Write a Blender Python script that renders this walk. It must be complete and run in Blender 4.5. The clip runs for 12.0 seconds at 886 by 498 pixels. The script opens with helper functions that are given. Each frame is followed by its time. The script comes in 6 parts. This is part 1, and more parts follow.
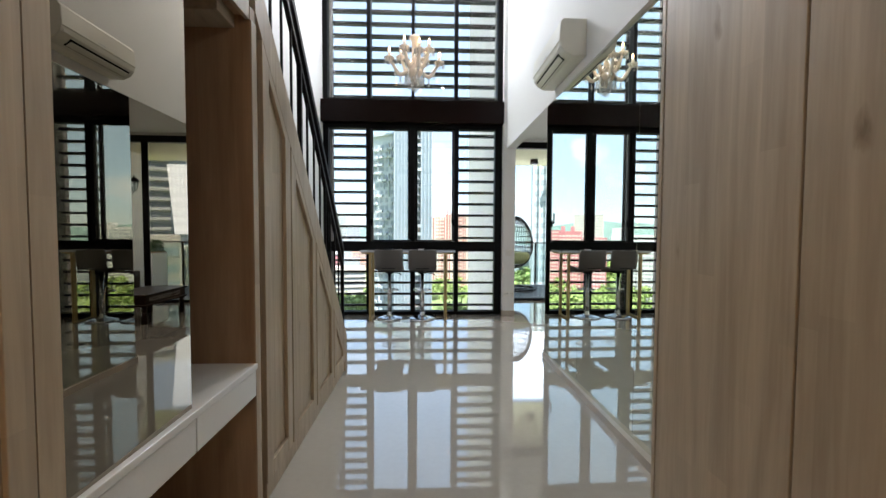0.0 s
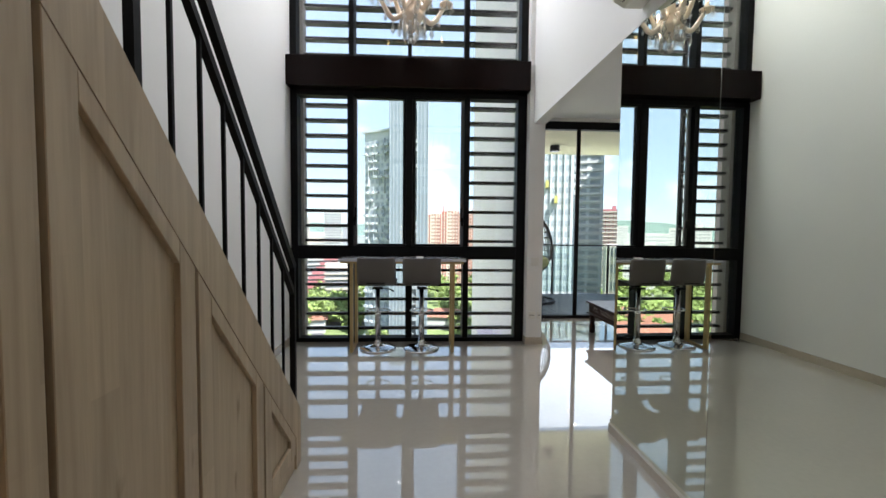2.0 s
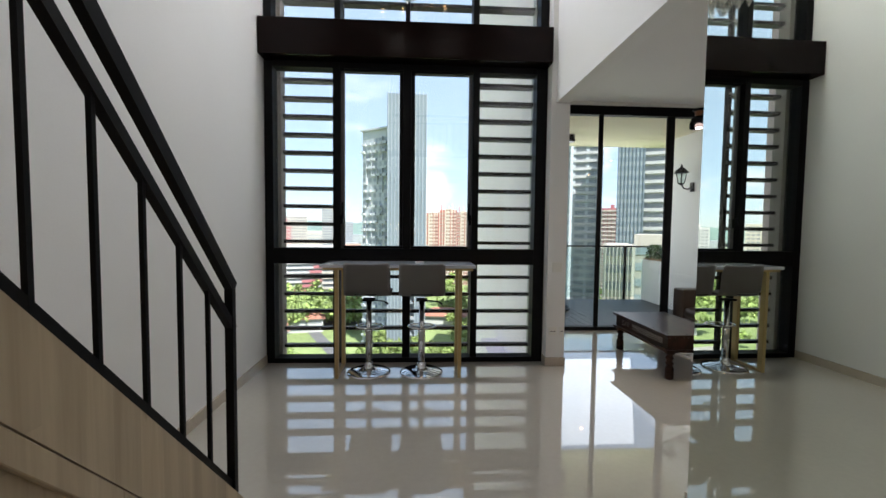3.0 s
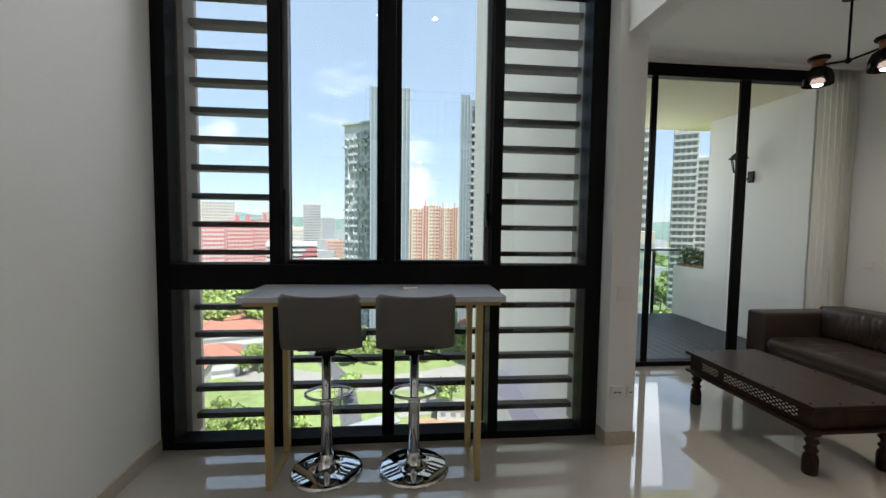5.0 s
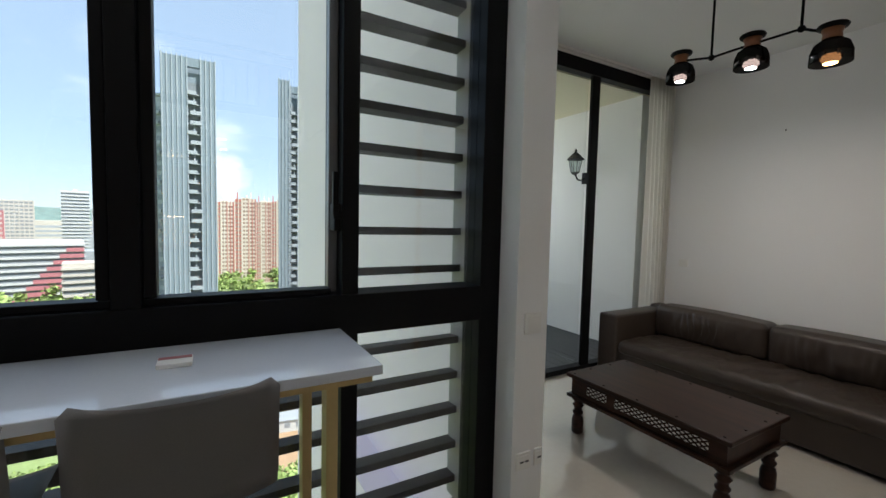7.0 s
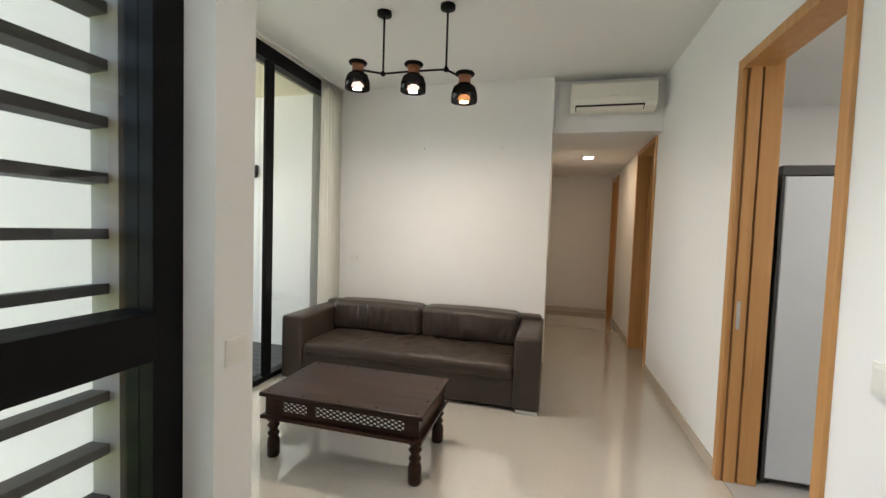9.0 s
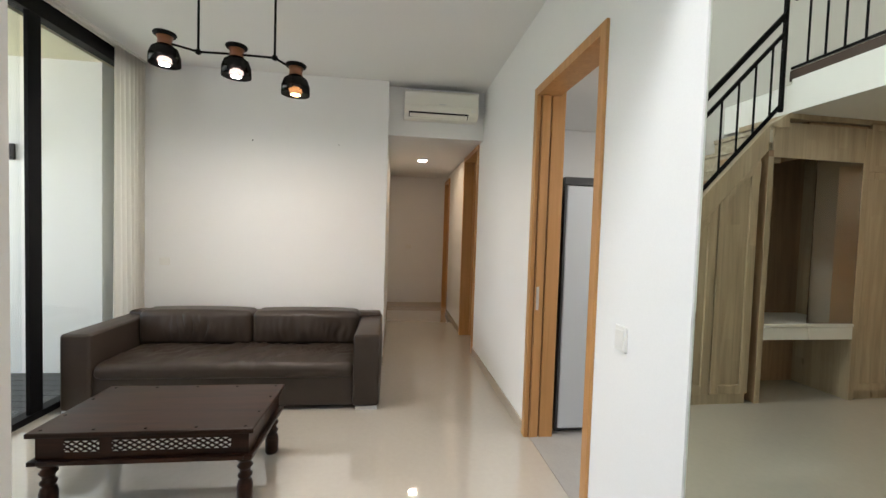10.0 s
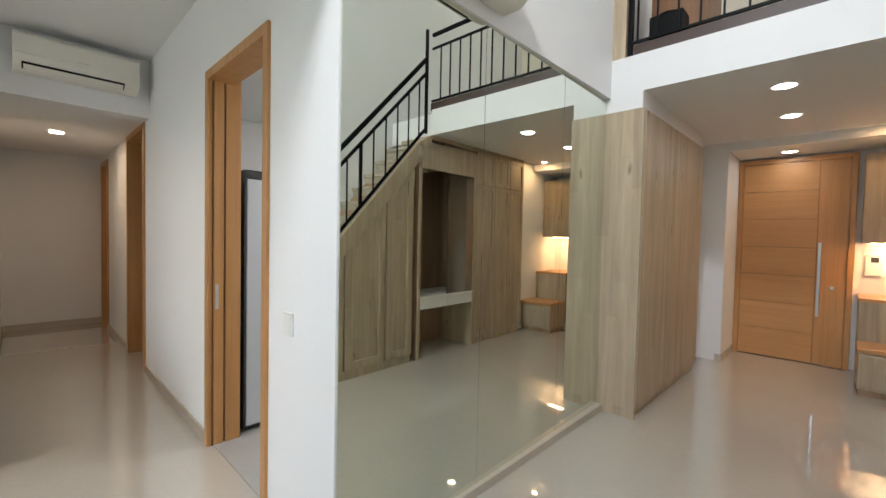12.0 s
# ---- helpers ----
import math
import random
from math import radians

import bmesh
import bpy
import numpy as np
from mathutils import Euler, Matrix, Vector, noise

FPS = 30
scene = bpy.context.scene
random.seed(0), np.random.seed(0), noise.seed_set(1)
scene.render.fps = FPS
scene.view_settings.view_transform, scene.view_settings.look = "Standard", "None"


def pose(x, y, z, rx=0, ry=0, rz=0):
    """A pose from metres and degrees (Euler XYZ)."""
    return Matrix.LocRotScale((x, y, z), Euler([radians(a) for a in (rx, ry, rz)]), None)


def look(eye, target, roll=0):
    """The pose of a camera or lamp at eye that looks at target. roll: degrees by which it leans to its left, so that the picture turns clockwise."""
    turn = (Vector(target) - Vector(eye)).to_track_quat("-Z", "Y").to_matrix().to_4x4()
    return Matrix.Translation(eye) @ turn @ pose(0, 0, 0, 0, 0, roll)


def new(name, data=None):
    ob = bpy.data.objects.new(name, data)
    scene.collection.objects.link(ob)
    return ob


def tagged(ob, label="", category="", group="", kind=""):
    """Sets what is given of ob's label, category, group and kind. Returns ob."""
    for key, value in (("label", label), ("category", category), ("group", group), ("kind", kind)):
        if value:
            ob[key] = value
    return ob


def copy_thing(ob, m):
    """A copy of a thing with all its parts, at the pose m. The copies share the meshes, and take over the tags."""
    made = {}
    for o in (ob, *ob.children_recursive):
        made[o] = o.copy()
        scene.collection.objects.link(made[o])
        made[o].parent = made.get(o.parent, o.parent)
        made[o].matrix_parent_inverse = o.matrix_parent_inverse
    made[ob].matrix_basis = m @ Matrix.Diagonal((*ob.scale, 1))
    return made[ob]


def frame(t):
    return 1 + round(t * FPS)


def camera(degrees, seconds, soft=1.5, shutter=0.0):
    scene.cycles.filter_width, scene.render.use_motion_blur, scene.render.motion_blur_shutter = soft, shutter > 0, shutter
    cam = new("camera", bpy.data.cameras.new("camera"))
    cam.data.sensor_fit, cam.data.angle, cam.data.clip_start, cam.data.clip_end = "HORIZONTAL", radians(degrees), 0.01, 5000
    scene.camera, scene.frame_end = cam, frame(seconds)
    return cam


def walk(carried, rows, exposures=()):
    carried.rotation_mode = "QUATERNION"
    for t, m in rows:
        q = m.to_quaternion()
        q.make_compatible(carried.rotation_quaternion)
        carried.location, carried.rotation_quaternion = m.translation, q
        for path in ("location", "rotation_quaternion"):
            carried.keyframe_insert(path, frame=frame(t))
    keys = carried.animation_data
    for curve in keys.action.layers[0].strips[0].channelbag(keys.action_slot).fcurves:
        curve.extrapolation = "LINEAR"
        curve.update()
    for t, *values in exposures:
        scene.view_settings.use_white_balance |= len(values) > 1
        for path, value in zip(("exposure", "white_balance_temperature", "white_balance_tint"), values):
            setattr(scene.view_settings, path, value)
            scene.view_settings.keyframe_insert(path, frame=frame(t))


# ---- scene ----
cam = camera(94.4, 12.0)
# seconds, eye (x, y, z), yaw, pitch, roll
ROWS = [
    (0, 0.090, 0.000, 1.347, -2.30, -2.38, 0.26),
    (0.5, 0.058, 0.364, 1.349, -2.53, -2.39, 0.30),
    (1, 0.044, 0.769, 1.359, -2.73, -2.45, 0.37),
    (1.5, 0.032, 1.175, 1.386, -2.78, -2.54, 0.49),
    (2, 0.030, 1.589, 1.403, -2.91, -2.77, 0.55),
    (2.5, 0.013, 2.005, 1.400, -3.01, -2.80, 0.60),
    (3, 0.007, 2.408, 1.409, -3.19, -2.94, 0.64),
    (5, -0.042, 3.977, 1.456, -5.53, -3.44, 0.75),
    (5.5, -0.027, 4.293, 1.452, -8.22, -3.52, 0.77),
    (6, 0.036, 4.580, 1.467, -12.93, -3.58, 0.95),
    (6.5, 0.065, 4.844, 1.472, -20.21, -3.58, 1.14),
    (8.5, 0.163, 5.415, 1.496, -63.87, -3.06, 1.79),
    (9, 0.151, 5.407, 1.492, -75.28, -2.77, 1.90),
    (9.5, 0.130, 5.392, 1.490, -86.24, -2.48, 1.95),
    (10, 0.099, 5.360, 1.488, -96.99, -2.22, 1.86),
    (10.5, 0.061, 5.312, 1.486, -107.32, -1.97, 1.63),
    (11, 0.019, 5.264, 1.489, -117.30, -1.86, 1.47),
    (11.5, -0.030, 5.248, 1.479, -126.59, -1.74, 1.33),
    (12, -0.095, 5.235, 1.486, -135.78, -1.87, 1.21),
]


def heading(x, y, z, yaw, pitch, roll):
    return Matrix.Translation((x, y, z)) @ pose(0, 0, 0, 0, 0, yaw) @ pose(0, 0, 0, 90 + pitch) @ pose(0, 0, 0, 0, 0, roll)


walk(cam, [(t, heading(*row)) for t, *row in ROWS], [(0.0, 2.7, 6000, 11), (2.5, 2.34, 6150, 13), (5.0, 2.0, 6200, 11), (6.5, 1.9, 5950, 11), (8.5, 3.0, 6500, 10), (9.5, 3.27, 6350, 11), (12.0, 3.13, 6050, 11)])

# ---- light: sky, one sun, exposure ----
world = bpy.data.worlds.new("sky")
scene.world = world
world.use_nodes = True
wn = world.node_tree
sky = wn.nodes.new("ShaderNodeTexSky")
sky.sky_type, sky.sun_disc = "NISHITA", False
sky.sun_elevation, sky.sun_rotation = radians(55), radians(148)
sky.air_density, sky.dust_density, sky.ozone_density = 1.0, 0.4, 1.2
sky.altitude = 500
back = wn.nodes["Background"]
wtc = wn.nodes.new("ShaderNodeTexCoord")
wmap = wn.nodes.new("ShaderNodeMapping")
wmap.inputs["Scale"].default_value = (2.2, 2.2, 6.0)
cloud = wn.nodes.new("ShaderNodeTexNoise")
cloud.inputs["Scale"].default_value, cloud.inputs["Detail"].default_value, cloud.inputs["Roughness"].default_value = 1.5, 9, 0.55
cramp = wn.nodes.new("ShaderNodeValToRGB")
cramp.color_ramp.elements[0].position, cramp.color_ramp.elements[1].position = 0.62, 0.92
cmix = wn.nodes.new("ShaderNodeMixRGB")
cmix.inputs["Color2"].default_value = (4.5, 4.6, 4.7, 1)
wn.links.new(wtc.outputs["Generated"], wmap.inputs["Vector"])
wn.links.new(wmap.outputs["Vector"], cloud.inputs["Vector"])
wn.links.new(cloud.outputs["Fac"], cramp.inputs["Fac"])
wn.links.new(cramp.outputs["Color"], cmix.inputs["Fac"])
veil = wn.nodes.new("ShaderNodeMixRGB")
veil.inputs["Fac"].default_value, veil.inputs["Color2"].default_value = 0.83, (1.50, 1.88, 2.27, 1)
wn.links.new(sky.outputs["Color"], veil.inputs["Color1"])
wn.links.new(veil.outputs["Color"], cmix.inputs["Color1"])
# a bank of heaped cloud low over the horizon
heap = wn.nodes.new("ShaderNodeTexNoise")
heap.inputs["Scale"].default_value, heap.inputs["Detail"].default_value, heap.inputs["Roughness"].default_value = 4.2, 8, 0.52
hmap = wn.nodes.new("ShaderNodeMapping")
hmap.inputs["Location"].default_value, hmap.inputs["Scale"].default_value = (0.35, 0.0, 0.0), (1.0, 1.0, 1.5)
wn.links.new(wtc.outputs["Generated"], hmap.inputs["Vector"])
wn.links.new(hmap.outputs["Vector"], heap.inputs["Vector"])
hsep = wn.nodes.new("ShaderNodeSeparateXYZ")
wn.links.new(wtc.outputs["Generated"], hsep.inputs["Vector"])
hband = wn.nodes.new("ShaderNodeValToRGB")
hband.color_ramp.elements[0].position, hband.color_ramp.elements[0].color = 0.0, (0.55, 0.55, 0.55, 1)
hband.color_ramp.elements[1].position, hband.color_ramp.elements[1].color = 0.26, (0, 0, 0, 1)
hband.color_ramp.elements.new(0.10).color = (1, 1, 1, 1)
wn.links.new(hsep.outputs["Z"], hband.inputs["Fac"])
hadd = wn.nodes.new("ShaderNodeMath")
hadd.operation, hadd.inputs[1].default_value = "MULTIPLY_ADD", 0.22
wn.links.new(hband.outputs["Color"], hadd.inputs[0])
wn.links.new(heap.outputs["Fac"], hadd.inputs[2])
hramp = wn.nodes.new("ShaderNodeMapRange")
hramp.inputs["From Min"].default_value, hramp.inputs["From Max"].default_value = 0.72, 0.80
wn.links.new(hadd.outputs[0], hramp.inputs["Value"])
hmix = wn.nodes.new("ShaderNodeMixRGB")
hmix.inputs["Color2"].default_value = (3.3, 3.35, 3.4, 1)
wn.links.new(hramp.outputs[0], hmix.inputs["Fac"])
wn.links.new(cmix.outputs["Color"], hmix.inputs["Color1"])
wn.links.new(hmix.outputs["Color"], back.inputs["Color"])
back.inputs["Strength"].default_value = 0.10

sun = new("sun", bpy.data.lights.new("sun", "SUN"))
sun.data.energy, sun.data.angle, sun.data.color = 2.8, radians(0.5), (1.0, 0.95, 0.87)
sun.matrix_world = look((38, -60, 100), (0, 0, 0))


def opening_light(where, target, width, height, watts):
    """An added area lamp laid in an opening, to strengthen the sky's light indoors."""
    ob = new("opening_fill", bpy.data.lights.new("opening_fill", "AREA"))
    ob.data.shape, ob.data.size, ob.data.size_y, ob.data.energy, ob.data.color = "RECTANGLE", width, height, watts, (1.0, 0.985, 0.96)
    ob.matrix_world = look(where, target)


# two lamps added out of sight, to brighten the hall and the living room
opening_light((-0.13, 6.62, 5.45), (-0.05, 2.2, 0.0), 1.4, 0.6, 20.5)
opening_light((3.0, 10.44, 2.1), (3.1, 6.0, 1.4), 2.8, 1.7, 5.5)

def disc_light(name, where, watts, color, radius):
    """A flat round lamp that shines straight down."""
    ob = new(name, bpy.data.lights.new(name, "AREA"))
    ob.data.shape, ob.data.size, ob.data.energy, ob.data.color = "DISK", 2 * radius, watts, color
    ob.location = where
    return ob


WARM, NEUTRAL, AMBER = (1.0, 0.68, 0.40), (1.0, 0.93, 0.84), (1.0, 0.6, 0.28)


# ---- materials ----
def shader(name):
    m = bpy.data.materials.new(name)
    m.use_nodes = True
    return m, m.node_tree, m.node_tree.nodes["Principled BSDF"]


def surface(name, color, rough=0.5, metal=0.0, var=0.08, scale=3.0, fine=60.0, bump=0.03, stretch=(1, 1, 1), coat=0.0, spec=0.5):
    """Colour with a coarse and a fine variation, and a fine relief."""
    m, nt, p = shader(name)
    tc = nt.nodes.new("ShaderNodeTexCoord")
    mp = nt.nodes.new("ShaderNodeMapping")
    mp.inputs["Scale"].default_value = stretch
    nt.links.new(tc.outputs["Object"], mp.inputs["Vector"])
    n1, n2 = nt.nodes.new("ShaderNodeTexNoise"), nt.nodes.new("ShaderNodeTexNoise")
    n1.inputs["Scale"].default_value, n2.inputs["Scale"].default_value = scale, fine
    n1.inputs["Detail"].default_value, n2.inputs["Detail"].default_value = 6, 4
    for n in (n1, n2):
        nt.links.new(mp.outputs["Vector"], n.inputs["Vector"])
    add = nt.nodes.new("ShaderNodeMath")
    add.operation = "ADD"
    nt.links.new(n1.outputs["Fac"], add.inputs[0])
    nt.links.new(n2.outputs["Fac"], add.inputs[1])
    half = nt.nodes.new("ShaderNodeMapRange")
    half.inputs["From Min"].default_value, half.inputs["From Max"].default_value = 0.6, 1.4
    nt.links.new(add.outputs[0], half.inputs["Value"])
    mix = nt.nodes.new("ShaderNodeMixRGB")
    mix.inputs["Color1"].default_value = (*[c * (1 - var) for c in color], 1)
    mix.inputs["Color2"].default_value = (*[min(1, c * (1 + var)) for c in color], 1)
    nt.links.new(half.outputs[0], mix.inputs["Fac"])
    nt.links.new(mix.outputs["Color"], p.inputs["Base Color"])
    p.inputs["Roughness"].default_value, p.inputs["Metallic"].default_value = rough, metal
    p.inputs["Coat Weight"].default_value = coat
    p.inputs["Specular IOR Level"].default_value = spec
    if bump:
        b = nt.nodes.new("ShaderNodeBump")
        b.inputs["Strength"].default_value, b.inputs["Distance"].default_value = bump, 0.01
        nt.links.new(n2.outputs["Fac"], b.inputs["Height"])
        nt.links.new(b.outputs["Normal"], p.inputs["Normal"])
    return m


def wood(name, dark, light, along="z", rough=0.45, knots=True, grain=1.0, coat=0.0, staves=0.0):
    """Wood: long streaks along one axis, a finer grain, and a few knots."""
    m, nt, p = shader(name)
    tc = nt.nodes.new("ShaderNodeTexCoord")
    inf = nt.nodes.new("ShaderNodeObjectInfo")
    shift = nt.nodes.new("ShaderNodeVectorMath")
    shift.operation = "MULTIPLY_ADD"
    shift.inputs[1].default_value = (7, 7, 7)
    nt.links.new(inf.outputs["Random"], shift.inputs[0])
    nt.links.new(tc.outputs["Object"], shift.inputs[2])
    mp = nt.nodes.new("ShaderNodeMapping")
    mp.inputs["Scale"].default_value = tuple(0.7 if a == along else 11.0 * grain for a in "xyz")
    nt.links.new(shift.outputs[0], mp.inputs["Vector"])
    n1, n2 = nt.nodes.new("ShaderNodeTexNoise"), nt.nodes.new("ShaderNodeTexNoise")
    n1.inputs["Scale"].default_value, n1.inputs["Detail"].default_value, n1.inputs["Distortion"].default_value = 1.2, 7, 1.0
    n2.inputs["Scale"].default_value, n2.inputs["Detail"].default_value = 9, 3
    nt.links.new(mp.outputs["Vector"], n1.inputs["Vector"])
    nt.links.new(mp.outputs["Vector"], n2.inputs["Vector"])
    mul = nt.nodes.new("ShaderNodeMath")
    mul.operation, mul.inputs[1].default_value = "MULTIPLY_ADD", 0.3
    nt.links.new(n2.outputs["Fac"], mul.inputs[0])
    nt.links.new(n1.outputs["Fac"], mul.inputs[2])
    ramp = nt.nodes.new("ShaderNodeValToRGB")
    e = ramp.color_ramp.elements
    e[0].position, e[0].color = 0.42, (*dark, 1)
    e[1].position, e[1].color = 0.88, (*light, 1)
    nt.links.new(mul.outputs[0], ramp.inputs["Fac"])
    color = ramp.outputs["Color"]
    if knots:
        mk = nt.nodes.new("ShaderNodeMapping")
        mk.inputs["Scale"].default_value = tuple(2.0 if a == along else 6.0 for a in "xyz")
        nt.links.new(shift.outputs[0], mk.inputs["Vector"])
        v = nt.nodes.new("ShaderNodeTexVoronoi")
        v.inputs["Scale"].default_value = 1.0
        kn, kw = nt.nodes.new("ShaderNodeTexNoise"), nt.nodes.new("ShaderNodeVectorMath")
        kn.inputs["Scale"].default_value, kn.inputs["Detail"].default_value = 5.0, 4
        kw.operation, kw.inputs[1].default_value = "MULTIPLY_ADD", (0.28, 0.28, 0.28)
        nt.links.new(mk.outputs["Vector"], kn.inputs["Vector"])
        nt.links.new(kn.outputs["Color"], kw.inputs[0])
        nt.links.new(mk.outputs["Vector"], kw.inputs[2])
        nt.links.new(kw.outputs[0], v.inputs["Vector"])
        kr = nt.nodes.new("ShaderNodeValToRGB")
        kr.color_ramp.elements[0].position, kr.color_ramp.elements[0].color = 0.02, (0.50, 0.45, 0.37, 1)
        kr.color_ramp.elements[1].position, kr.color_ramp.elements[1].color = 0.13, (1, 1, 1, 1)
        nt.links.new(v.outputs["Distance"], kr.inputs["Fac"])
        mx = nt.nodes.new("ShaderNodeMixRGB")
        mx.blend_type, mx.inputs["Fac"].default_value = "MULTIPLY", 1.0
        nt.links.new(color, mx.inputs["Color1"])
        nt.links.new(kr.outputs["Color"], mx.inputs["Color2"])
        color = mx.outputs["Color"]
    if staves:
        def op(kind, *values):
            node = nt.nodes.new("ShaderNodeMath")
            node.operation = kind
            for k, v in enumerate(values):
                if isinstance(v, (int, float)):
                    node.inputs[k].default_value = v
                else:
                    nt.links.new(v, node.inputs[k])
            return node.outputs[0]
        sep, first, second = nt.nodes.new("ShaderNodeSeparateXYZ"), nt.nodes.new("ShaderNodeTexWhiteNoise"), nt.nodes.new("ShaderNodeTexWhiteNoise")
        first.noise_dimensions, second.noise_dimensions = "1D", "2D"
        nt.links.new(shift.outputs[0], sep.inputs[0])
        column = op("FLOOR", op("DIVIDE", op("ADD", sep.outputs["X"], sep.outputs["Y"]), 0.088))
        nt.links.new(column, first.inputs["W"])
        row = op("FLOOR", op("MULTIPLY_ADD", sep.outputs["Z"], 0.95, op("MULTIPLY", first.outputs["Value"], 3.0)))
        both = nt.nodes.new("ShaderNodeCombineXYZ")
        nt.links.new(column, both.inputs[0])
        nt.links.new(row, both.inputs[1])
        nt.links.new(both.outputs[0], second.inputs["Vector"])
        tone = op("MULTIPLY_ADD", second.outputs["Value"], 2 * staves, 1 - staves)
        ms = nt.nodes.new("ShaderNodeMixRGB")
        ms.blend_type, ms.inputs["Fac"].default_value = "MULTIPLY", 1.0
        nt.links.new(color, ms.inputs["Color1"])
        nt.links.new(tone, ms.inputs["Color2"])
        color = ms.outputs["Color"]
    nt.links.new(color, p.inputs["Base Color"])
    p.inputs["Roughness"].default_value, p.inputs["Coat Weight"].default_value = rough, coat
    b = nt.nodes.new("ShaderNodeBump")
    b.inputs["Strength"].default_value, b.inputs["Distance"].default_value = 0.08, 0.004
    nt.links.new(mul.outputs[0], b.inputs["Height"])
    nt.links.new(b.outputs["Normal"], p.inputs["Normal"])
    return m


def glass(name, tint=(1, 1, 1), gloss=0.07, rough=0.0):
    m, nt, p = shader(name)
    nt.nodes.remove(p)
    tr, gl, mx = nt.nodes.new("ShaderNodeBsdfTransparent"), nt.nodes.new("ShaderNodeBsdfGlossy"), nt.nodes.new("ShaderNodeMixShader")
    tr.inputs["Color"].default_value = (*tint, 1)
    gl.inputs["Roughness"].default_value = rough
    mx.inputs["Fac"].default_value = gloss
    nt.links.new(tr.outputs[0], mx.inputs[1])
    nt.links.new(gl.outputs[0], mx.inputs[2])
    nt.links.new(mx.outputs[0], nt.nodes["Material Output"].inputs["Surface"])
    return m


def mirror_mat(name, color):
    m, nt, p = shader(name)
    p.inputs["Base Color"].default_value, p.inputs["Metallic"].default_value, p.inputs["Roughness"].default_value = (*color, 1), 1.0, 0.0
    return m


def glow(name, color, strength):
    m, nt, p = shader(name)
    p.inputs["Base Color"].default_value = (*color, 1)
    p.inputs["Emission Color"].default_value, p.inputs["Emission Strength"].default_value = (*color, 1), strength
    return m


WALL = surface("white wall paint", (0.81, 0.81, 0.80), 0.75, var=0.025, scale=1.2, fine=140, bump=0.05)
CEIL = surface("ceiling paint", (0.80, 0.80, 0.785), 0.85, var=0.02, scale=1.0, fine=120, bump=0.04)
STONE = surface("polished cream stone", (0.475, 0.443, 0.388), 0.035, var=0.04, scale=1.4, fine=26, bump=0.0, spec=1.0, coat=1.0)
STONE.node_tree.nodes["Principled BSDF"].inputs["Coat IOR"].default_value = 1.55
STONE.node_tree.nodes["Principled BSDF"].inputs["Coat Roughness"].default_value = 0.02
SKIRT = surface("stone skirting", (0.50, 0.44, 0.36), 0.25, var=0.06, scale=3, fine=40, bump=0.02)
TILE = surface("grey floor tile", (0.34, 0.33, 0.31), 0.45, var=0.08, scale=4, fine=70)
OAK = wood("greyed oak laminate", (0.36, 0.278, 0.184), (0.51, 0.41, 0.282), "z", 0.42, staves=0.09)
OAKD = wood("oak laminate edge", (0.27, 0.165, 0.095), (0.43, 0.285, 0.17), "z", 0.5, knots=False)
OAKY = wood("oak laminate tread", (0.32, 0.27, 0.20), (0.52, 0.46, 0.36), "y", 0.45)
TEAK = wood("orange teak veneer", (0.44, 0.22, 0.072), (0.55, 0.29, 0.11), "z", 0.38, knots=False, grain=1.6)
# grey instead of black: the sky's sheen on the sash is put into the colour
SASH = surface("black sash lightened for sky sheen", (0.10, 0.10, 0.105), 0.28, spec=0.6, var=0.1, scale=4, fine=90, bump=0.01)
TEAKX = wood("orange teak veneer across", (0.49, 0.25, 0.086), (0.56, 0.297, 0.113), "x", 0.36, knots=False, grain=1.6)
TEAKD = wood("dark teak veneer", (0.17, 0.075, 0.028), (0.27, 0.13, 0.05), "z", 0.4, knots=False)
ROSE = wood("dark rosewood", (0.004, 0.0018, 0.0014), (0.040, 0.0155, 0.008), "y", 0.30, knots=True, grain=0.8, coat=0.0)
ROSE.node_tree.nodes["Principled BSDF"].inputs["Specular IOR Level"].default_value = 0.2
BLACK = surface("black powder coat", (0.005, 0.005, 0.0055), 0.5, spec=0.12, var=0.2, scale=6, fine=120, bump=0.02)
BROWNBLACK = surface("bronze black aluminium", (0.007, 0.003, 0.0025), 0.16, spec=0.1, var=0.15, scale=2, fine=90, bump=0.02)
LOUVRE = surface("dark louvre aluminium", (0.012, 0.0095, 0.0095), 0.5, spec=0.15, var=0.12, scale=3, fine=90, bump=0.02)
LEATHER = surface("taupe leather", (0.041, 0.030, 0.023), 0.40, spec=0.35, var=0.14, scale=6, fine=220, bump=0.10)
VINYL = surface("greige vinyl", (0.21, 0.195, 0.185), 0.42, var=0.06, scale=5, fine=260, bump=0.06)
CHROME = surface("chrome", (0.80, 0.80, 0.82), 0.06, 1.0, var=0.02, bump=0.0)
STEEL = surface("brushed steel", (0.62, 0.62, 0.63), 0.28, 1.0, var=0.08, fine=200, bump=0.02)
GOLD = surface("gold painted steel", (0.46, 0.34, 0.15), 0.42, 0.3, var=0.06, scale=5, fine=120, bump=0.02)
TOPW = surface("white laminate top", (0.54, 0.57, 0.62), 0.09, var=0.02, fine=90, bump=0.01)
GLOSSW = surface("white lacquer", (0.78, 0.77, 0.73), 0.30, var=0.02, fine=90, bump=0.01)
PLASTIC = surface("ivory plastic", (0.80, 0.78, 0.70), 0.35, var=0.02, fine=120, bump=0.01)
DARKP = surface("dark plastic", (0.03, 0.03, 0.032), 0.4, var=0.1)
DECK = surface("dark deck board", (0.040, 0.042, 0.044), 0.5, var=0.25, scale=5, fine=60, bump=0.15, stretch=(1, 0.3, 1))
